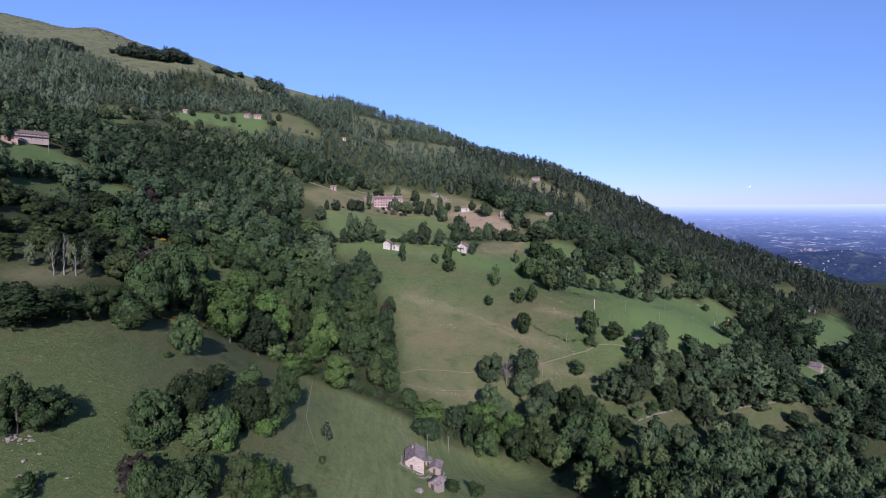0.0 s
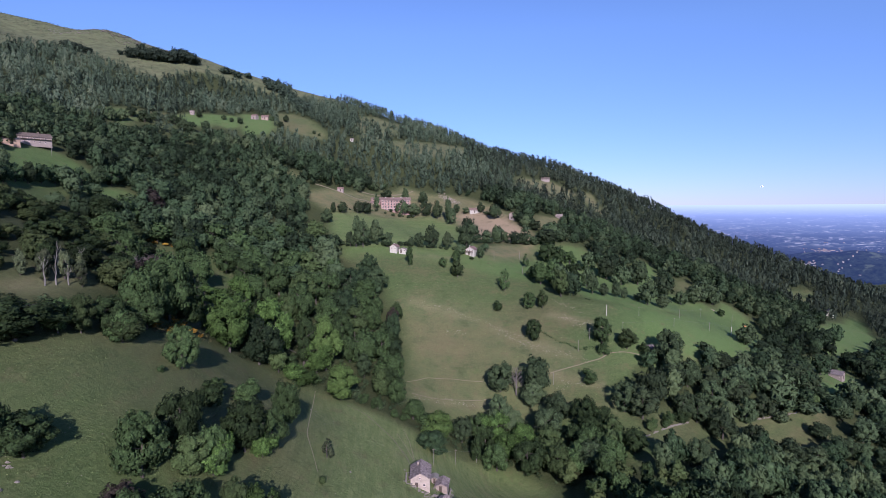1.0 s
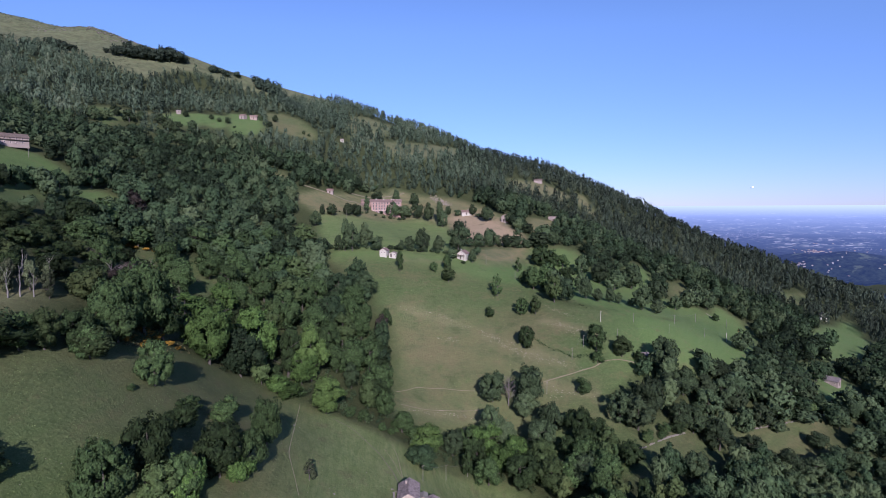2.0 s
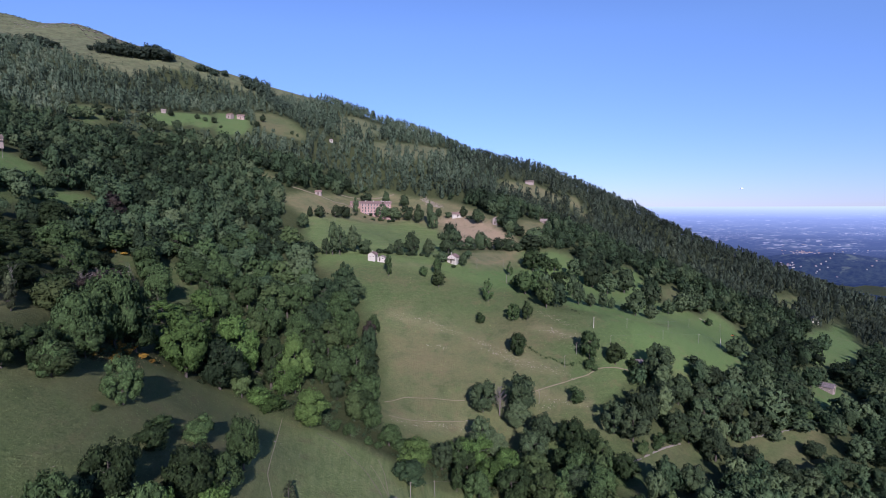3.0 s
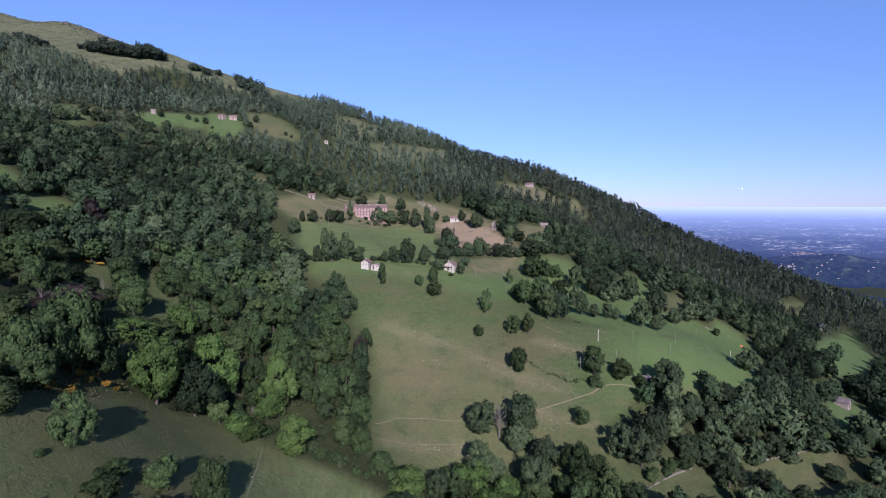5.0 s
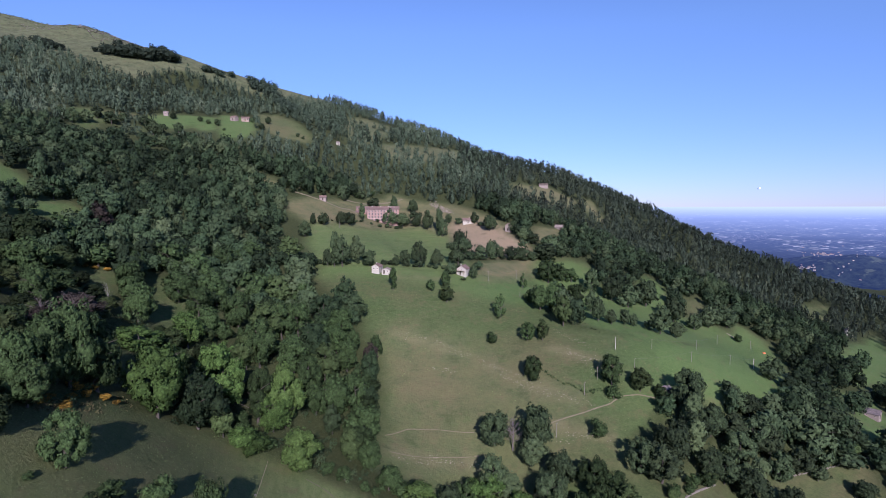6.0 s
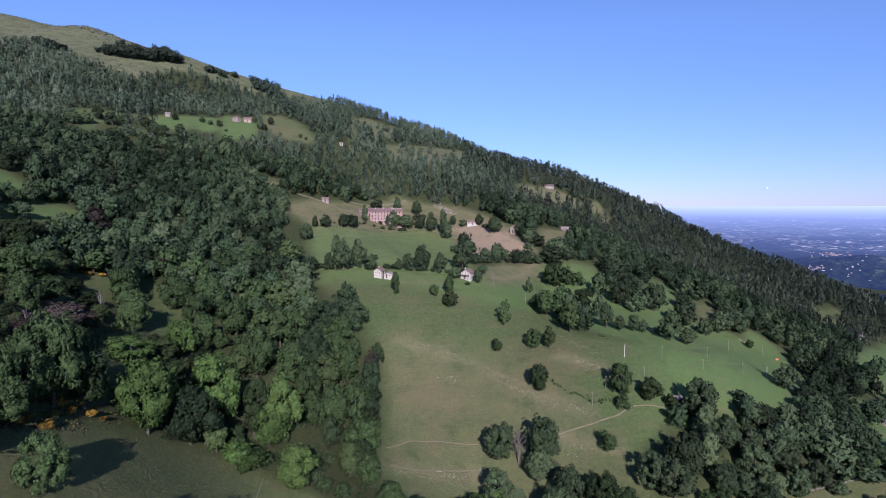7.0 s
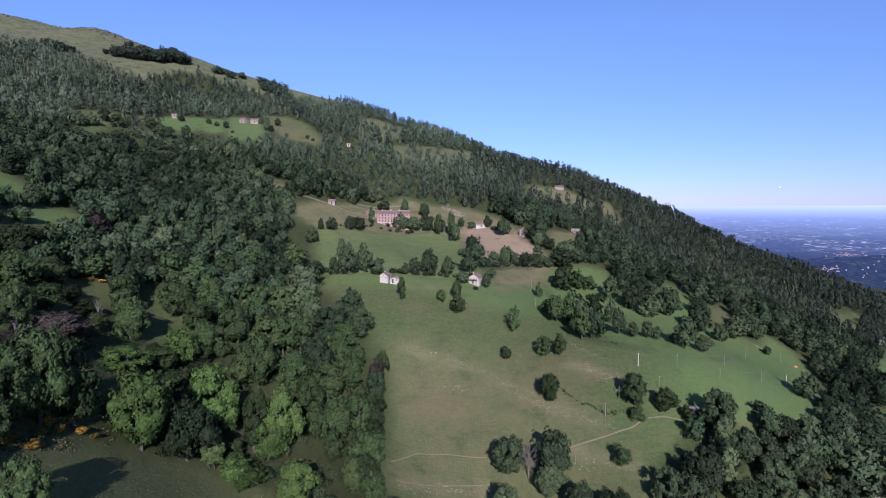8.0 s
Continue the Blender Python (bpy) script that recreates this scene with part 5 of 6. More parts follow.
window(store, "left", 0, 2.6, 1.0, 1.2, (4.25, 3)), door(store, "left", 0.8, half=(4.25, 3))
low_barn = house("low_barn", "low barn with a grey roof beside a small field", 112.0, 588.0, -25, 11.0, 6.0, 2.8, 4.8, OLD_PLASTER, GREY_TILES, "barn", 0.2)
door(low_barn, "front", 0, 1.6, 2.0, (5.5, 3))
lodge = house("ridge_lodge", "low pale lodge with a broad brown roof below the ridge", 121.0, 752.0, -4, 11.0, 7.0, 2.6, 4.6, OLD_PLASTER, BROWN_TILES, lift=0.3)
for u in (-4.2, -1.4, 1.4, 4.2):
    window(lodge, "front", u, 0.9, 1.2, 1.1, (5.5, 3.5))
cabin = house("meadow_cabin", "tan stone cabin at the top of a bright meadow", -242.5, 699.0, 10, 8.5, 6.0, 3.2, 5.2, plain("tan_stone", (0.33, 0.25, 0.195), (0.24, 0.18, 0.14), 0.6), TILES, "cabin", 0.2)
window(cabin, "front", -2.5, 1.4, 1.1, 1.3, (4.25, 3.0)), window(cabin, "front", 2.5, 1.4, 1.1, 1.3, (4.25, 3.0)), door(cabin, "front", 0, half=(4.25, 3.0))
cabin2 = house("wood_cabin", "pale cabin with a tiled roof beside meadow trees", -254.0, 694.0, -15, 7.0, 6.0, 3.4, 5.4, OLD_PLASTER, TILES, "cabin", 0.2)
door(cabin2, "front", 0, half=(3.5, 3))
cabin3 = house("glade_cabin", "small white cabin beside a wooded glade", -313.0, 652.0, 15, 4.6, 4.0, 2.8, 4.2, OLD_PLASTER, GREY_TILES, "cabin", 0.2)
window(cabin3, "front", 0, 1.5, 1.0, 1.2, (3.25, 2.75))
hut4 = house("white_hut", "tiny white hut in a gap of the forest", -135.0, 712.0, 10, 4.0, 3.0, 2.3, 3.3, PLASTER, GREY_TILES, "hut", 0.4)
door(hut4, "front", 0, half=(2.0, 1.5))
keeper = house("field_shed", "small tan shed on the bare slope above the pink building", -117.0, 556.0, 5, 6.0, 4.5, 2.6, 4.0, OLD_PLASTER, TILES, "shed", 0.2)
door(keeper, "front", 0, 1.2, 1.9, (3, 2.25))
orchard_house = house("orchard_house", "white house half hidden by trees beside the meadow", 91.0, 470.0, 60, 6.0, 5.0, 3.0, 4.6, PLASTER, TILES, lift=0.3)
window(orchard_house, "left", 0, 1.3, 0.9, 1.1, (3.0, 2.5))


# ---- single trees and groups ----
def plant(label, group, rows, name="tree", category="tree", mat=None):
    for k, (kind, x, y, h, w) in enumerate(rows):
        tree(kind, x, y, h, w, k % 5, label, group, name, category, mat)


for label, group, mat, rows in PLACED.values():
    plant(label, group, rows, mat=mat)
plant("low green bush in the near meadow", "bushes on the near meadow", [
    ("bush", -82.0, 154.5, 2.1, 2.5), ("bush", -77.7, 95.7, 4.2, 4.2), ("bush", -36.6, 151.7, 2.3, 2.3), ("bush", 9.3, 180.4, 5.6, 6.5), ("bush", 1.6, 174.6, 5.4, 5.4),
], "bush", "bush")
plant("single green tree on the large sloping meadow", "trees on the big meadow", [
    ("column", -30.9, 369.1, 14.0, 5.0), ("bush", -8.9, 376.2, 7.5, 5.9), ("round", 1.0, 367.9, 11.6, 10.1), ("column", -0.2, 381.3, 12.0, 6.8), ("cone", 32.3, 362.6, 14.1, 8.4),
    ("bush", 26.0, 338.8, 6.8, 6.4), ("round", 45.2, 341.0, 10.4, 7.9), ("round", 53.3, 340.1, 11.8, 7.2), ("round", 43.1, 311.0, 12.5, 10.2), ("round", -33.7, 317.1, 10.7, 6.7),
    ("bush", 68.2, 280.0, 8.6, 8.3), ("round", 82.1, 309.2, 15.1, 11.8), ("round", 95.8, 309.1, 11.8, 11.1),
    ("bush", 80.6, 300.9, 7.7, 8.3), ("bush", 105.3, 308.6, 7.2, 6.6), ("bush", 111.0, 307.0, 4.5, 5.5),
])
plant("green tree at the upper edge of the meadow", "trees at the meadow's edge", [
    ("round", 57.7, 376.6, 15.8, 13.5), ("round", 66.8, 373.6, 19.2, 15.1), ("round", 67.6, 354.5, 18.1, 11.1), ("round", 89.4, 415.4, 14.0, 11.5), ("round", 95.0, 461.9, 10.8, 11.2),
    ("round", 75.3, 448.0, 18.5, 18.5), ("round", 86.3, 459.4, 14.0, 12.7), ("round", 53.8, 387.8, 8.9, 9.7), ("cone", 52.2, 416.5, 10.5, 6.1), ("bush", 206.6, 430.8, 6.1, 6.1),
])
plant("dark green tree in the band above the bright meadow", "trees above the bright meadow", [
    ("round", 91.0, 368.9, 15.1, 8.8), ("round", 93.3, 395.6, 14.6, 8.7), ("round", 98.4, 367.1, 8.9, 6.8), ("round", 107.7, 371.9, 10.0, 6.6), ("round", 113.7, 373.6, 7.8, 5.2),
    ("bush", 123.0, 374.7, 5.9, 6.0), ("round", 127.8, 368.5, 17.9, 12.6), ("round", 138.4, 371.2, 10.0, 9.8), ("round", 120.7, 443.6, 17.1, 15.1), ("round", 130.6, 436.0, 16.3, 15.8),
    ("round", 147.2, 447.9, 20.8, 17.3), ("round", 173.3, 425.1, 11.3, 11.1), ("round", 190.8, 442.2, 15.8, 15.5), ("round", 209.9, 453.1, 14.2, 13.9), ("round", 108.6, 454.3, 16.3, 11.9),
    ("round", 160.1, 428.9, 17.2, 16.9), ("round", 187.5, 357.7, 13.9, 13.6),
], mat=MID_SHADE)
plant("dark green tree in the hedge between two meadows", "trees in the hedge", [
    ("column", -72.3, 397.9, 23.5, 6.0), ("round", -67.1, 397.6, 19.8, 12.7), ("round", -58.4, 402.7, 18.2, 10.5), ("round", -49.6, 398.5, 10.3, 9.6), ("round", -76.8, 398.2, 11.8, 6.8),
    ("round", -27.4, 406.1, 10.9, 7.5), ("round", -17.9, 408.8, 17.4, 11.7), ("round", -6.4, 416.2, 12.7, 8.5), ("round", 8.4, 429.8, 18.0, 14.4), ("round", 2.9, 406.1, 7.9, 9.0),
    ("round", 18.4, 407.3, 9.8, 6.4), ("round", 33.7, 467.0, 14.5, 8.8), ("round", 41.7, 473.6, 9.3, 8.5), ("round", 57.0, 478.7, 10.4, 11.8), ("round", 67.7, 484.5, 7.3, 10.1),
    ("round", 79.6, 487.9, 15.6, 20.5), ("round", -33.1, 403.1, 7.8, 5.2), ("round", 24.7, 462.0, 7.8, 6.1),
], "hedge_tree", mat=MID_SHADE)
plant("tall green tree near the long pink building", "trees round the pink building", [
    ("round", -109.9, 490.4, 9.7, 5.2), ("round", -103.1, 497.1, 10.3, 10.6), ("round", -91.6, 511.8, 11.6, 9.9), ("round", -85.7, 519.0, 11.3, 11.0), ("column", -80.1, 550.5, 15.7, 6.9),
    ("bush", -67.0, 562.0, 3.7, 4.3), ("round", -55.4, 563.7, 16.1, 15.2), ("round", -43.3, 567.3, 13.5, 16.3), ("round", -31.6, 569.8, 15.2, 13.1), ("round", -56.4, 608.7, 15.1, 8.8),
    ("round", -36.3, 605.8, 13.9, 11.1), ("round", -76.6, 599.0, 10.3, 15.1), ("round", -19.2, 561.7, 18.7, 10.7), ("column", -8.8, 553.7, 23.7, 7.9), ("round", -4.9, 542.0, 17.0, 10.3),
    ("round", 0.5, 575.4, 9.9, 6.6), ("round", -108.2, 460.1, 12.9, 9.8), ("round", -102.0, 580.2, 8.0, 6.0), ("round", -119.0, 568.0, 7.0, 5.3),
], "garden_tree", mat=MID_SHADE)
plant("dark green tree between the barn and the far meadow", "trees round the barn", [
    ("round", 279.6, 422.1, 16.0, 14.0), ("round", 305.7, 446.3, 15.0, 13.0), ("round", 250.5, 371.0, 10.0, 12.0), ("round", 232.0, 352.5, 12.8, 12.8), ("round", 282.8, 394.5, 8.3, 10.8), ("bush", 226.3, 317.9, 8.1, 9.2), ("round", 316.6, 411.5, 15.4, 14.4),
], mat=SHADE_LEAF)
plant("dark leafy tree beside the houses of the bare field", "trees round the field houses", [
    ("round", 38.1, 546.4, 15.0, 13.5), ("bush", 31.1, 562.0, 4.3, 7.5), ("round", 65.6, 522.8, 11.9, 12.0), ("round", 74.6, 519.7, 9.3, 11.9), ("round", 87.9, 508.7, 15.4, 18.6),
    ("round", 97.0, 506.5, 12.0, 14.7), ("round", 59.3, 542.0, 11.3, 8.3), ("round", 25.5, 569.9, 11.4, 8.7), ("round", 10.3, 571.3, 7.1, 6.5), ("round", 71.2, 601.4, 16.0, 14.0),
    ("round", 84.6, 597.5, 16.0, 14.0),
], mat=MID_SHADE)
plant("dark leafy tree close beside the white cottage", "trees round the cottage", [
    ("bush", 11.6, 400.8, 2.2, 4.0), ("bush", -0.3, 399.4, 4.0, 4.6),
])
plant("dark green tree in the row between two farm meadows", "trees between the farm meadows", [
    ("round", -219.2, 266.6, 10.4, 8.2), ("round", -223.0, 278.6, 9.7, 8.0), ("round", -223.0, 286.6, 11.8, 8.8), ("round", -224.4, 297.7, 11.0, 8.6), ("round", -225.2, 308.7, 10.8, 8.9), ("round", -224.8, 318.7, 10.5, 8.5), ("round", -223.8, 328.8, 11.5, 9.5), ("round", -223.0, 340.9, 12.6, 9.8), ("round", -221.5, 353.0, 13.8, 10.9),
], mat=SHADE_LEAF)
plant("slender grey-green birch on a grassy bank", "birches on the bank", [("column", -123.0, 166.0, 8.5, 3.8), ("column", -121.8, 173.0, 9.0, 4.0), ("column", -126.0, 170.0, 8.0, 3.6), ("column", -119.5, 177.0, 9.0, 4.0), ("column", -128.5, 164.0, 8.0, 3.6), ("column", -117.0, 174.0, 7.5, 3.4)], mat=PALE)
plant("thin young tree with sparse leaves on the meadow", "", [("cone", -39.0, 166.8, 6.0, 4.2)], mat=PALE)
plant("dark copper-leaved tree among green trees", "copper trees", [("round", -63.2, 105.5, 8.6, 8.1), ("round", -190.3, 342.2, 16.5, 15.0), ("round", -127.0, 232.3, 11.0, 17.0), ("round", -120.1, 209.0, 9.0, 12.0), ("round", -36.0, 309.0, 12.0, 8.0)], mat=PURPLE)
plant("gorse bush with yellow flowers on a dry bank", "gorse bushes", [
    ("bush", -98.7, 192.9, 2.2, 4.2), ("bush", -96.6, 193.6, 1.9, 3.4), ("bush", -95.2, 199.3, 1.8, 3.6), ("bush", -97.2, 180.2, 2.0, 3.6), ("bush", -94.0, 182.1, 2.2, 4.0),
    ("bush", -93.5, 201.5, 1.4, 2.6), ("bush", -98.4, 199.1, 2.0, 3.2), ("bush", -100.0, 192.8, 2.4, 4.0), ("bush", -96.6, 177.5, 1.8, 3.0), ("bush", -96.2, 187.0, 1.9, 3.4),
    ("bush", -170.6, 303.0, 2.2, 4.0), ("bush", -168.0, 305.6, 2.0, 4.0), ("bush", -164.8, 309.8, 2.0, 4.0), ("bush", -162.0, 312.6, 2.0, 3.4),
], "gorse_bush", "bush", mat=GORSE)
def far_trees(name, label, rows, mat):
    """Far trees in clumps that run into one another, joined into one mesh."""
    rng = np.random.default_rng(len(rows))
    crowns = [with_trunk(*crown_arrays(500 + k, "round", 9, 6, 280, 0.075, True, True)) for k in range(5)]
    x, y, h, w = (np.array([q[k] for q in rows], float) for k in range(1, 5))
    wood(name, label, x, y, h, 1.15 * w, crowns, np.full(len(x), 0.45), rng, mat)


far_trees("ridge_trees", "dark round trees on the bald mountain top", [(kind, x, y, 1.35 * h, 1.5 * w) for kind, x, y, h, w in [
    ("round", -488.5, 827.3, 11.2, 12.8), ("round", -477.3, 827.6, 12.8, 14.4), ("round", -466.1, 827.9, 14.4, 16.0), ("round", -456.1, 830.2, 16.0, 16.0), ("round", -446.1, 832.5, 14.5, 14.5), ("round", -437.1, 836.8, 12.9, 14.5),
    ("round", -429.2, 843.1, 16.3, 14.6), ("round", -421.9, 849.5, 16.4, 14.8), ("round", -414.4, 855.8, 14.9, 14.9), ("round", -408.0, 866.3, 10.0, 11.7), ("round", -513.4, 897.0, 7.8, 8.7), ("round", -562.7, 796.4, 10.8, 12.3),
    ("round", -555.0, 798.7, 10.8, 12.3), ("round", -547.9, 803.0, 10.9, 10.9), ("bush", -540.1, 805.3, 7.8, 9.3), ("bush", -505.5, 831.0, 5.6, 6.4), ("round", -467.3, 939.2, 7.3, 7.3),
]], FAR_DARK)
far_trees("ridge_trees", "dark broad trees where the wood meets the ridge", [
    ("round", -371.1, 883.2, 11.9, 15.4), ("round", -362.7, 893.6, 10.4, 12.1), ("round", -341.8, 906.2, 10.5, 12.3), ("round", -314.2, 917.1, 12.9, 16.9), ("round", -299.3, 913.3, 14.6, 17.9),
    ("round", -278.3, 901.2, 20.6, 17.4), ("round", -257.4, 868.8, 21.4, 16.7), ("round", -228.8, 812.4, 20.2, 17.1), ("round", -212.3, 796.5, 16.7, 15.2), ("round", -303.9, 898.6, 15.7, 16.5), ("round", -290.6, 898.1, 18.2, 18.0), ("round", -272.1, 881.1, 19.6, 18.3), ("round", -248.4, 845.6, 19.6, 18.3), ("round", -238.0, 830.0, 18.0, 17.0), ("round", -220.3, 806.4, 18.2, 16.8), ("round", -352.2, 890.6, 11.2, 14.4),
], FAR_DARK)
plant("green tree scattered over a mountain glade", "trees on the glades", [
    ("round", -351.6, 542.1, 11.1, 11.1), ("round", -341.4, 542.2, 14.2, 12.1), ("round", -337.1, 554.6, 12.4, 11.4), ("round", -340.2, 575.0, 10.8, 9.7), ("round", -324.1, 571.3, 12.8, 13.9), ("round", -321.0, 585.8, 9.9, 8.8),
    ("round", -302.4, 590.3, 11.1, 11.1), ("round", -283.9, 572.3, 13.9, 12.8), ("round", -275.9, 572.5, 12.8, 10.7), ("round", -271.3, 595.3, 10.0, 10.0), ("round", -299.0, 639.8, 7.3, 7.3), ("round", -275.7, 652.9, 6.2, 6.2),
    ("round", -265.6, 651.1, 5.5, 6.1), ("round", -256.3, 651.4, 7.4, 7.4), ("bush", -243.7, 639.4, 3.6, 4.2), ("round", -215.1, 675.2, 7.7, 7.7), ("round", -219.4, 710.1, 9.4, 8.1), ("bush", -177.8, 690.4, 5.2, 5.2), ("bush", -170.7, 688.4, 4.6, 4.6), ("round", -233.8, 699.4, 6.6, 6.6),
], mat=MID_SHADE)


DEAD_WOOD = plain("grey_dead_wood", (0.15, 0.125, 0.115), (0.095, 0.078, 0.075), 1.0)
BIRCH_BARK = plain("pale_birch_bark", (0.19, 0.178, 0.155), (0.10, 0.092, 0.08), 0.8)


def bare_tree(x, y, h, w, label, mat, seed, limbs=46):
    ob = new("bare_tree")
    ob.matrix_basis = pose(x, y, height(x, y) - 0.1, 0, 0, seed * 67)
    me = trunk_mesh(seed, h, w, True, limbs)
    me.materials.clear()
    me.materials.append(mat)
    new("trunk", me).parent = ob
    return tagged(ob, label, "tree")


bare_tree(30.6, 277.0, 13.5, 9.0, "grey leafless tree between two green trees", DEAD_WOOD, 9)
for seed, (bx, by, bh, bw) in enumerate(((-124.0, 229.0, 12.0, 12.0), (-121.5, 211.0, 10.0, 10.0))):
    bare_tree(bx, by, bh, bw, "purple-brown leafless tree at the edge of the wood", DEAD_WOOD, 11 + seed)
for seed, (bx, by, bh, bw) in enumerate(((-137.9, 268.4, 12.0, 4.0), (-121.4, 164.3, 8.5, 3.2), (-120.4, 167.5, 9.0, 3.0), (-118.9, 170.7, 8.0, 3.0), (-126.0, 176.0, 9.5, 3.4), (-122.5, 182.0, 9.0, 3.0))):
    bare_tree(bx, by, bh, bw, "thin pale-barked birch with bare branches", BIRCH_BARK, 21 + seed, 8)


def hedge(label, group, stops, step, h, w, seed, mat=None):
    """Bushes and small trees in a ragged row."""
    rng = random.Random(seed)
    k = 0
    for (ax, ay), (bx, by) in zip(stops, stops[1:]):
        n = max(1, int(math.hypot(bx - ax, by - ay) / step))
        for i in range(n):
            t, s = (i + rng.uniform(0.1, 0.9)) / n, rng.uniform(0.6, 1.3)
            tree("bush" if rng.random() < 0.7 else "round", ax + (bx - ax) * t + rng.uniform(-1.5, 1.5), ay + (by - ay) * t + rng.uniform(-1.5, 1.5), h * s, w * s, k % 5, label, group, "hedge_bush", "bush", mat)
            k += 1


hedge("green bush along the crest of the near meadow", "crest bushes", [(-88, 226), (-66, 234), (-42, 231), (-20, 229)], 5.0, 5.5, 6.0, 7)
hedge("dense green bush in the hedge above the meadow", "hedge bushes", [(-84, 402), (-40, 402), (-5, 412), (18, 424)], 4.5, 3.2, 4.6, 1, MID_SHADE)
hedge("green bush in the hedge below the bare field", "field hedge bushes", [(20, 452), (40, 470), (66, 482), (80, 500)], 5.0, 3.6, 5.0, 2, MID_SHADE)
hedge("green bush beside the terrace wall", "terrace bushes", [(70, 241), (90, 252), (114, 270)], 6.0, 5.0, 5.5, 3)
hedge("green bush along the wall of the low meadow", "wall bushes", [(152, 289), (184, 301), (208, 311)], 6.0, 5.0, 5.5, 4)
hedge("green bush below the long pink building", "garden bushes", [(-116, 494), (-92, 520), (-78, 544), (-40, 562)], 6.0, 3.0, 4.2, 5, MID_SHADE)
hedge("dark bush on the bare slope above the pink building", "slope bushes", [(-152, 540), (-130, 572), (-100, 600), (-70, 640)], 9.0, 5.5, 6.5, 6)


# ---- poles and cables ----
STOUT = ((91.3, 334.8), (182.9, 367.5))  # two poles of thicker, paler concrete


def pole(x, y, h, label="pale concrete utility pole on the meadow"):
    ob = new("utility_pole")
    ob.matrix_basis = pose(x, y, height(x, y), 0, 0, 25)
    bm = bmesh.new()
    wide = 1.8 if (x, y) in STOUT else 1.0
    limb(bm, (0, 0, -0.6), (0, 0, h), 0.13 * wide, 0.09 * wide, 8)
    bmesh.ops.holes_fill(bm, edges=[e for e in bm.edges if e.is_boundary])
    part("post", bm, PLASTER if wide > 1 else CONCRETE, ob)
    bm = bmesh.new()
    box(bm, -0.55, 0.55, -0.05, 0.05, h - 0.45, h - 0.33)
    part("crossarm", bm, TIMBER, ob)
    for u in (-0.48, 0.48):
        bm = bmesh.new()
        limb(bm, (u, 0, h - 0.33), (u, 0, h - 0.17), 0.05, 0.03, 6)
        part("insulator", bm, PLASTER, ob)
    return tagged(ob, label, "utility pole", "utility poles")


def cable(a, b, ha, hb, sag=0.9):
    """A hanging wire between two pole tops."""
    p, q = Vector((*a, height(*a) + ha - 0.2)), Vector((*b, height(*b) + hb - 0.2))
    bm = bmesh.new()
    last, n = p, 10
    for k in range(1, n + 1):
        t = k / n
        at = p.lerp(q, t) - Vector((0, 0, 4 * sag * t * (1 - t)))
        limb(bm, last, at, 0.03, 0.03, 4)
        last = at
    ob = part("overhead_cable", bm, CABLE)
    return tagged(ob, "thin sagging overhead cable between two poles", "cable", "overhead cables")


def line(stops, h):
    for x, y in stops:
        pole(x, y, h)
    for a, b in zip(stops, stops[1:]):
        cable(a, b, h, h)


line([(50.1, 281.0), (67.1, 301.7), (75.6, 311.4), (91.3, 334.8)], 6.4)
line([(113.1, 341.7), (144.9, 358.8), (179.9, 405.9)], 5.8)
line([(97.5, 322.5), (134.5, 341.1), (162.6, 355.0), (182.9, 367.5), (212.2, 424.7)], 5.6)
line([(-8.2, 206.7), (0.1, 221.3), (8.9, 234.0)], 6.2)
line([(28.4, 411.4), (49.7, 432.2)], 6.4)
pole(47.8, 395.5, 5.5)
line([(16.9, 548.4), (55.0, 533.8)], 8.0)
pole(-90.2, 500.0, 7.5), pole(-256.1, 348.2, 6.5)


# ---- paths, walls, stones ----
def path(name, label, stops, width, mat, lift=0.06):
    """A trodden strip that follows the ground."""
    pts = []
    for (x0, y0), (x1, y1) in zip(stops, stops[1:]):
        n = max(2, int(math.hypot(x1 - x0, y1 - y0) / 1.2))
        pts += [(x0 + (x1 - x0) * k / n, y0 + (y1 - y0) * k / n) for k in range(n)]
    pts.append(stops[-1])
    xy = np.array(pts)
    for _ in range(3):
        xy[1:-1] = (xy[:-2] + 2 * xy[1:-1] + xy[2:]) / 4
    d = np.gradient(xy, axis=0)
    d /= np.linalg.norm(d, axis=1)[:, None]
    side = np.stack([-d[:, 1], d[:, 0]], 1)
    w = width * (0.75 + 0.5 * np.random.default_rng(len(xy)).random(len(xy)))[:, None]
    cols = [xy + side * w * k for k in (-0.5, -0.17, 0.17, 0.5)]
    v = np.concatenate([np.c_[c, ground_at(c[:, 0], c[:, 1]) + lift] for c in cols])
    n = len(xy)
    i = np.concatenate([np.arange(n - 1) + k * n for k in range(3)])
    me = mesh_of(name, v, np.stack([i, i + 1, i + n + 1, i + n], 1)[:, ::-1], mat, True)
    return tagged(new(name, me), label, "path", kind="structure")


path("footpath", "trodden earth path across the meadow", [(38, 284), (51.5, 288.4), (64.8, 292.2), (78.1, 297.9), (84.6, 303.3), (94.7, 306.7), (112.0, 308.5)], 0.6, EARTH)
path("footpath", "faint cattle track across the meadow", [(-24.1, 271.1), (-14.9, 280.4), (-2.3, 283.8), (14.2, 284.4)], 0.4, EARTH)
path("footpath", "faint cattle track along the meadow's foot", [(-21.0, 262.0), (-10.2, 266.1), (0.5, 270.4), (17.3, 275.1)], 0.4, EARTH)
path("footpath", "faint path down to the hut", [(-44, 222), (-36, 219), (-29, 212), (-24, 208), (-18, 199), (-14.5, 190)], 0.4, EARTH)
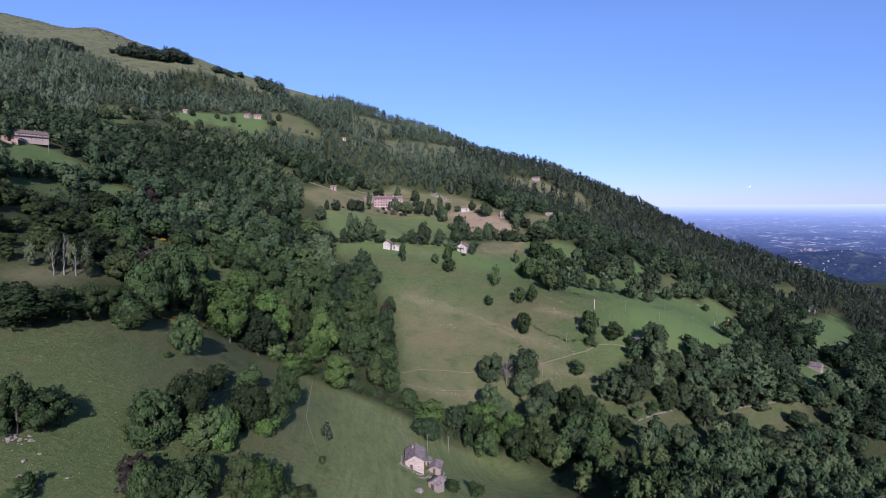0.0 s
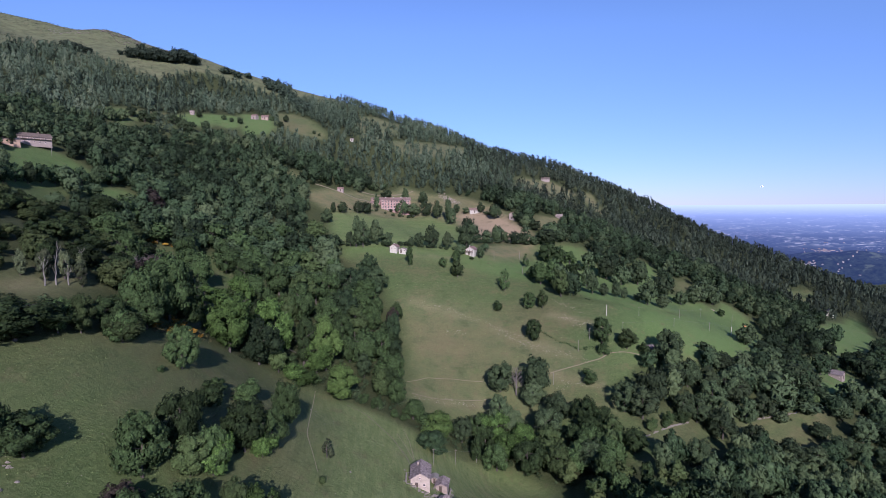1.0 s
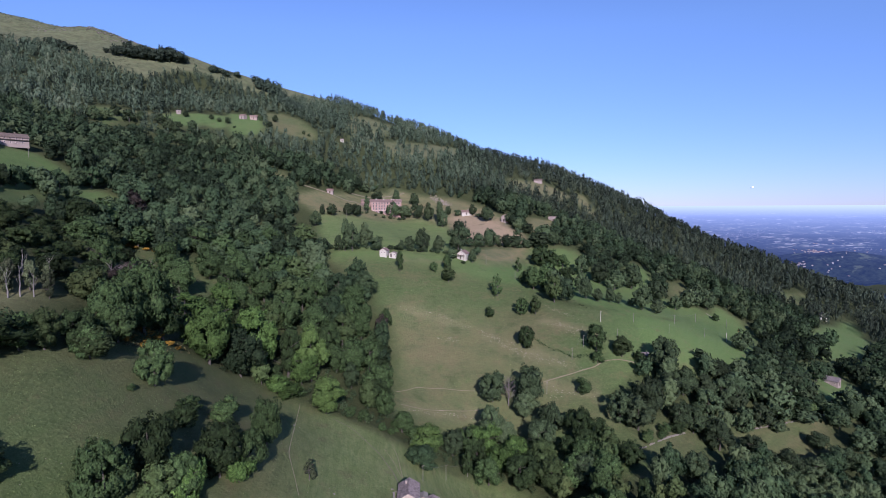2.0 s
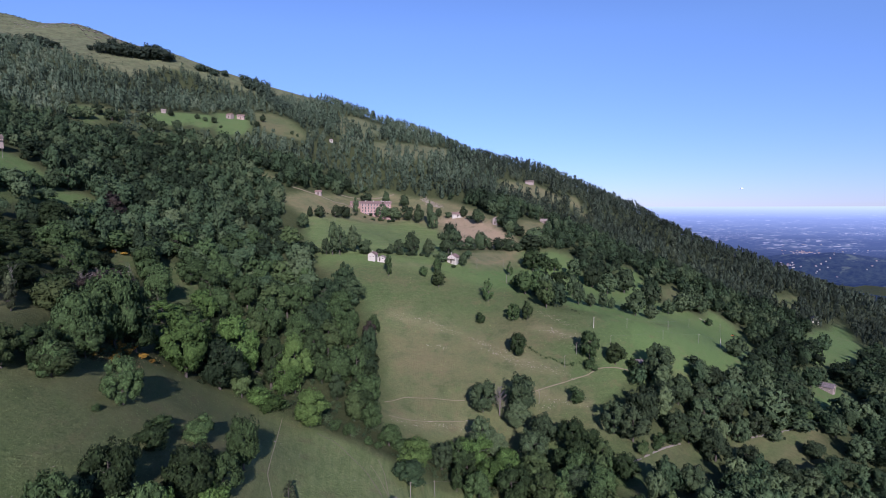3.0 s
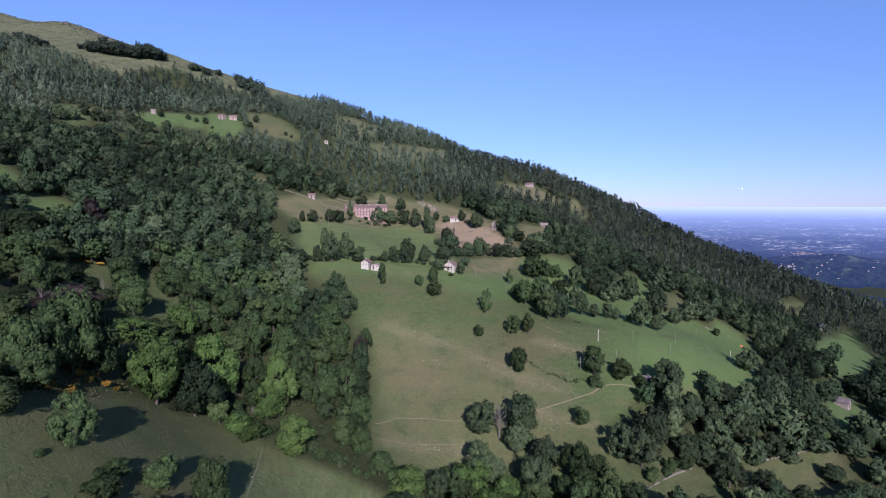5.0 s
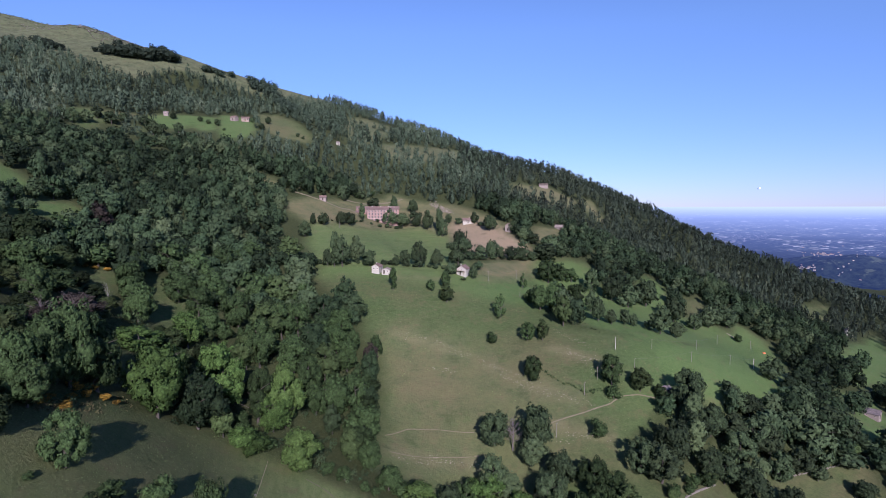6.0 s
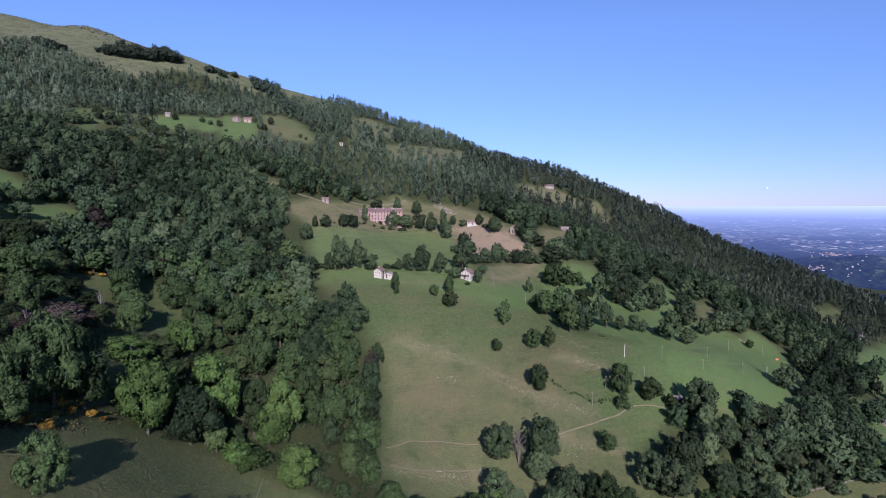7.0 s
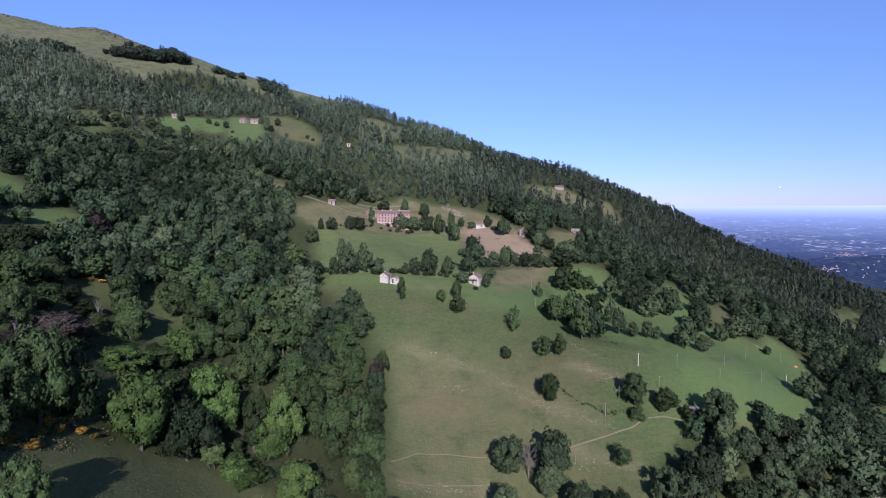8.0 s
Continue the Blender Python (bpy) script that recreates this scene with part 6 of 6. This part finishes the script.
for stops in ([(-58, 226), (-53, 202), (-47, 174), (-42, 163), (-39, 156)], [(-21, 221), (-18, 214), (-15, 200)], [(-23, 214), (-19, 208), (-15, 199)]):
    path("footpath", "faint bare cattle track down the near meadow", stops, 0.22, TRACK, 0.05)
path("footpath", "pale track above the pink building", [(-140, 545), (-120, 553), (-100, 556), (-92, 566), (-84, 560)], 2.2, EARTH, 0.15)
path("footpath", "pale track behind the pink building", [(-104, 584), (-84, 600), (-66, 620), (-50, 636)], 2.0, EARTH, 0.15)


def dry_wall(label, stops, tall=0.9):
    """A dry stone wall: stones in courses along a line, each with its own size and tilt."""
    rng = random.Random(len(label))
    ob = new("dry_stone_wall")
    x0, y0 = stops[0]
    ob.matrix_basis = pose(x0, y0, height(x0, y0))
    shapes = []
    for k in range(5):
        bm = bmesh.new()
        box(bm, -0.42, 0.42, -0.25, 0.25, -0.22, 0.22, 0.08)
        for v in bm.verts:
            v.co += Vector((rng.uniform(-0.09, 0.09), rng.uniform(-0.06, 0.06), rng.uniform(-0.06, 0.06)))
        me = bpy.data.meshes.new("stone")
        bm.to_mesh(me)
        bm.free()
        me.materials.append(ROCK)
        shapes.append(me)
    for (ax, ay), (bx, by) in zip(stops, stops[1:]):
        length = math.hypot(bx - ax, by - ay)
        n = int(length / 1.05)
        turn = math.degrees(math.atan2(by - ay, bx - ax))
        for k in range(n):
            for c in range(2):
                if rng.random() < 0.22 * (1 + c):
                    continue
                t = (k + 0.5 * c) / n
                px, py = ax + (bx - ax) * t, ay + (by - ay) * t
                st = new("stone", shapes[rng.randrange(5)])
                st.parent = ob
                st.matrix_basis = Matrix.Translation(-ob.matrix_basis.translation) @ pose(px, py, height(px, py) + 0.15 + c * 0.4 * tall, rng.uniform(-8, 8), rng.uniform(-8, 8), turn + rng.uniform(-9, 9))
    return tagged(ob, label, "stone wall", "dry stone walls")


dry_wall("low dry stone wall along the terrace below the trees", [(68.9, 237.8), (87.1, 248.1), (115.0, 269.3)])
dry_wall("crumbling dry stone wall above the low meadow", [(155.3, 287.3), (183.7, 298.6), (209.4, 308.8)])
dry_wall("short stone terrace wall round the hut's yard", [(-16.4, 184.0), (-16.0, 178.4), (-14.8, 177.5), (-10.5, 176.6), (-7.2, 177.5), (-2.4, 180.6)], 1.2)
dry_wall("crumbling rubble wall between the hut's outbuildings", [(-6.4, 178.2), (-5.6, 174.2)], 1.1)
dry_wall("ruined stone wall behind the annex", [(-2.0, 183.0), (-1.6, 190.8), (-5.6, 192.0)], 1.2)


PALE_STONE = plain("weathered_limestone", (0.31, 0.262, 0.205), (0.22, 0.185, 0.145), 0.9, 0.95, 0, 0.9, 0.1)


def pebbles(name, label, lines, count, spread, lo, hi, seed, mat=ROCK):
    """Loose stones along lines, too many to count."""
    rng = np.random.default_rng(seed)
    bv, bf = core_ball()
    vs, fs, off = [], [], 0
    for _ in range(count):
        (ax, ay), (bx, by) = lines[rng.integers(len(lines))]
        t = rng.random()
        x, y = ax + (bx - ax) * t + rng.normal(0, spread), ay + (by - ay) * t + rng.normal(0, spread)
        s = rng.uniform(lo, hi)
        v = bv * s * [1.3, 1, 0.6] * rng.uniform(0.7, 1.3, (len(bv), 1)) + [x, y, height(x, y) + s * 0.2]
        vs.append(v), fs.append(bf + off)
        off += len(bv)
    me = mesh_of(name, np.concatenate(vs), np.concatenate(fs), mat)
    return tagged(new(name, me), label, "stones", kind="stuff")


pebbles("meadow_stones", "pale loose stones along old terrace lines in the meadow", [((17.2, 326.4), (30.0, 318.6)), ((30, 318.6), (41.0, 310.8)), ((41, 310.8), (60.4, 299.2)), ((60, 300), (72, 296)), ((52, 284), (72, 279)), ((60, 330), (85, 322)), ((-27, 334), (-2, 334)), ((-2, 334), (13, 328)), ((-6, 317), (6, 318)), ((65, 331), (76, 316)), ((49, 278), (60, 281)), ((61, 350), (79, 332)), ((26, 318), (50, 301)), ((26, 318), (50, 301)), ((-4, 269), (16, 270)), ((-20, 259), (1, 268))], 640, 1.0, 0.08, 0.30, 5, PALE_STONE)
pebbles("near_stones", "small pale stones scattered over the near meadow", [((-85, 110), (-60, 150)), ((-75, 95), (-78, 130)), ((-50, 200), (-30, 150)), ((-30, 200), (5, 185))], 120, 7.0, 0.05, 0.16, 6)
pebbles("stone_heap", "heap of pale stones beside the meadow trees", [((-88.6, 104.6), (-85.6, 105.4))], 34, 0.7, 0.18, 0.5, 15)
pebbles("stone_heap", "heap of pale field stones on the bright meadow", [((205, 441), (210, 434))], 40, 0.6, 0.25, 0.6, 16, PALE_STONE)
pebbles("yard_rubble", "loose rubble and broken slabs round the hut", [((-16, 178), (-6, 176)), ((-15.5, 180), (-15.5, 188)), ((-7.5, 182), (-6, 190)), ((-2, 176), (-1, 190)), ((-9, 176), (-3, 178)), ((-12, 191), (-9, 196))], 170, 0.8, 0.12, 0.42, 12)
pebbles("scree", "rock outcrops and scree below the bald mountain top", [((-570, 950), (-520, 1000)), ((-560, 930), (-500, 940)), ((-600, 940), (-560, 1000))], 150, 12.0, 0.6, 2.2, 8)
pebbles("crest_rocks", "grey rocks along the bald crest", [((-690, 960), (-640, 965)), ((-640, 965), (-590, 950)), ((-700, 930), (-620, 930))], 130, 7.0, 0.6, 1.9, 14)
pebbles("rubble_heap", "pale rubble heap on the slope beside the pink building", [((-18, 628), (-8, 614)), ((-8, 614), (3, 601))], 150, 2.4, 0.35, 1.0, 9, PALE_STONE)

tarp_bm = bmesh.new()
bmesh.ops.create_icosphere(tarp_bm, subdivisions=2, radius=1.3)
for v in tarp_bm.verts:
    v.co.z = max(0, v.co.z) * 0.8 + 0.1 * noise.noise(v.co * 2)
tarp = part("hay_tarp", tarp_bm, plain("orange_tarp", (0.62, 0.20, 0.06), (0.50, 0.15, 0.05), 1.0, 0.6))
tarp.matrix_basis = pose(221.0, 423.0, height(221.0, 423.0) + 0.05)
tagged(tarp, "orange tarpaulin heap on the bright meadow", "tarpaulin")


# ---- far villages ----
# haze is mixed into the base colours of these walls and roofs
FAR_WALL = plain("hazy_far_walls", (0.42, 0.39, 0.38), (0.30, 0.285, 0.285), 0.1)
FAR_ROOF = plain("hazy_far_roofs", (0.25, 0.17, 0.18), (0.17, 0.12, 0.14), 0.1)


def village(name, label, x, y, spread, count, seed):
    """Small far houses with pitched roofs, too many to count."""
    rng = np.random.default_rng(seed)
    base = np.array([(-1, -1, 0), (1, -1, 0), (1, 1, 0), (-1, 1, 0), (-1, -1, 1), (1, -1, 1), (1, 1, 1), (-1, 1, 1), (-1, 0, 1.5), (1, 0, 1.5)], float)
    body = np.array([(0, 1, 5, 4), (1, 2, 6, 5), (2, 3, 7, 6), (3, 0, 4, 7), (4, 5, 9, 8), (6, 7, 8, 9)])
    vs, fs = [], []
    for k in range(count):
        px, py = x + rng.normal(0, spread), y + rng.normal(0, spread)
        a, sx, sy, sz = rng.uniform(0, math.pi), rng.uniform(1.6, 3.6), rng.uniform(1.6, 2.6), rng.uniform(1.9, 3.4)
        v = base * [sx, sy, sz]
        v = np.stack([v[:, 0] * math.cos(a) - v[:, 1] * math.sin(a), v[:, 0] * math.sin(a) + v[:, 1] * math.cos(a), v[:, 2]], 1)
        z = plain_height(np.array([px]), np.array([py]))[0]
        vs.append(v + [px, py, z - 1]), fs.append(body + 10 * k)
    me = mesh_of(name, np.concatenate(vs), np.concatenate(fs), FAR_WALL)
    me.materials.append(FAR_ROOF)
    me.polygons.foreach_set("material_index", np.tile([0, 0, 0, 0, 1, 1], count).astype(np.int32))
    return tagged(new(name, me), label, "village", kind="stuff")


village("far_village", "far village of pale houses with red roofs", 1676, 2490, 24, 60, 1)
village("far_village", "far village of pale houses on a wooded hill", 1357, 2138, 20, 34, 2)
village("far_village", "scattered pale houses on the plain", 1650, 2450, 200, 40, 3)
village("far_village", "few pale houses among the wooded hills", 1500, 2080, 80, 14, 4)


def tufts(name, label, ring, count, lo, hi, seed, mat):
    """Rough grass and weeds: small leaning blades in tufts, too many to count."""
    rng = np.random.default_rng(seed)
    xs, ys = np.array(ring).T
    x, y = rng.uniform(xs.min(), xs.max(), count * 3), rng.uniform(ys.min(), ys.max(), count * 3)
    ok = inside(x, y, ring) & (rough(x, y, 22.0, 3) + rng.normal(0, 0.15, len(x)) > -0.05)
    x, y = x[ok][:count], y[ok][:count]
    z = ground_at(x, y)
    vs = []
    for k in range(3):
        a, s = rng.uniform(0, math.tau, len(x)), rng.uniform(lo, hi, len(x))
        dx, dy = np.abs(np.cos(a)) * s * 0.8, np.sin(a) * s * 0.8
        lx, ly = rng.normal(0, 0.3, len(x)) * s, rng.normal(0, 0.3, len(x)) * s
        vs.append(np.stack([np.stack([x - dx, y - dy, z - 0.1], 1), np.stack([x + dx, y + dy, z - 0.1], 1), np.stack([x + dx * 0.7 + lx, y + dy * 0.7 + ly, z + s], 1), np.stack([x - dx * 0.7 + lx, y - dy * 0.7 + ly, z + s * 0.8], 1)], 1).reshape(-1, 3))
    v = np.concatenate(vs)
    up = np.tile([0.1, -0.35, 0.93], (len(v), 1))
    me = leafy(name, v, np.arange(len(v)).reshape(-1, 4), up, np.full(len(v), 0.5), mat)
    return tagged(new(name, me), label, "grass", kind="stuff")


TUFT = leaf_material("rough_grass", (0.072, 0.108, 0.034), (0.118, 0.148, 0.056), (0.15, 0.150, 0.072))
tufts("rough_grass", "rough tufted grass on the near meadow", [(-120, 90), (-100, 165), (-98, 195), (-90, 230), (-60, 238), (-20, 225), (-20, 130), (-50, 80)], 5000, 0.08, 0.22, 1, TUFT)
tufts("hut_grass", "longer grass round the hut and along the bank", [(-45, 235), (-12, 230), (36, 216), (40, 180), (0, 150), (-30, 140)], 2000, 0.07, 0.18, 2, TUFT)
tufts("meadow_weeds", "weeds and tussocks in the large sloping meadow", OPEN["big_meadow"], 4000, 0.07, 0.2, 3, TUFT)
tufts("pasture_weeds", "weeds and tussocks on the green pasture", OPEN["right_meadow"], 1000, 0.07, 0.2, 4, TUFT)


tufts("weed_row", "dark row of weeds along an old ditch in the meadow", [(48, 321), (58, 310), (68, 304), (76, 306), (76, 304), (68, 302), (57.5, 308), (47.5, 319)], 160, 0.3, 0.8, 7, LEAF)
tufts("weed_row", "dark row of weeds across the upper meadow", [(41, 397), (59, 382), (74, 371), (86, 353), (95, 342), (94, 340), (85, 351), (73.5, 369), (58.5, 380), (40.5, 395)], 200, 0.3, 0.9, 8, LEAF)


SCRUB = leaf_material("brown_scrub", (0.060, 0.058, 0.026), (0.105, 0.098, 0.046), (0.13, 0.105, 0.05))
tufts("bank_scrub", "brownish scrub and bracken on the bank among the gorse", [(-102, 174), (-95, 174), (-91, 190), (-89, 206), (-96, 210), (-101, 196)], 620, 0.16, 0.42, 9, SCRUB)


# ---- a small cloud over the plain ----
cloud_bm = bmesh.new()
for k, (cx, cz, cr) in enumerate(((0, 0, 13), (-11, -4, 9), (11, -5, 8), (3, 8, 9))):
    made = bmesh.ops.create_icosphere(cloud_bm, subdivisions=3, radius=cr, matrix=Matrix.Translation((cx, 0, cz)))
    for v in made["verts"]:
        v.co += v.normal * 0.25 * cr * noise.noise(v.co * (2.2 / cr) + Vector((k, 0, 0)))
cloud_mat = plain("cloud_white", (0.62, 0.68, 0.80), (0.56, 0.63, 0.78), 0.02, 1.0, 0, 0.0)
# faint glow added to brighten the cloud beyond what the sun gives
cloud_mat.node_tree.nodes["Principled BSDF"].inputs["Emission Color"].default_value = (0.7, 0.8, 1.0, 1)
cloud_mat.node_tree.nodes["Principled BSDF"].inputs["Emission Strength"].default_value = 0.12
cloud = part("backdrop_cloud", cloud_bm, cloud_mat)
cloud.matrix_basis = pose(2271, 4111, 267, 0, 0, -28) @ Matrix.Diagonal((0.62, 0.6, 0.5, 1))
tagged(cloud, "small white cumulus cloud low over the plain", "cloud", kind="structure")
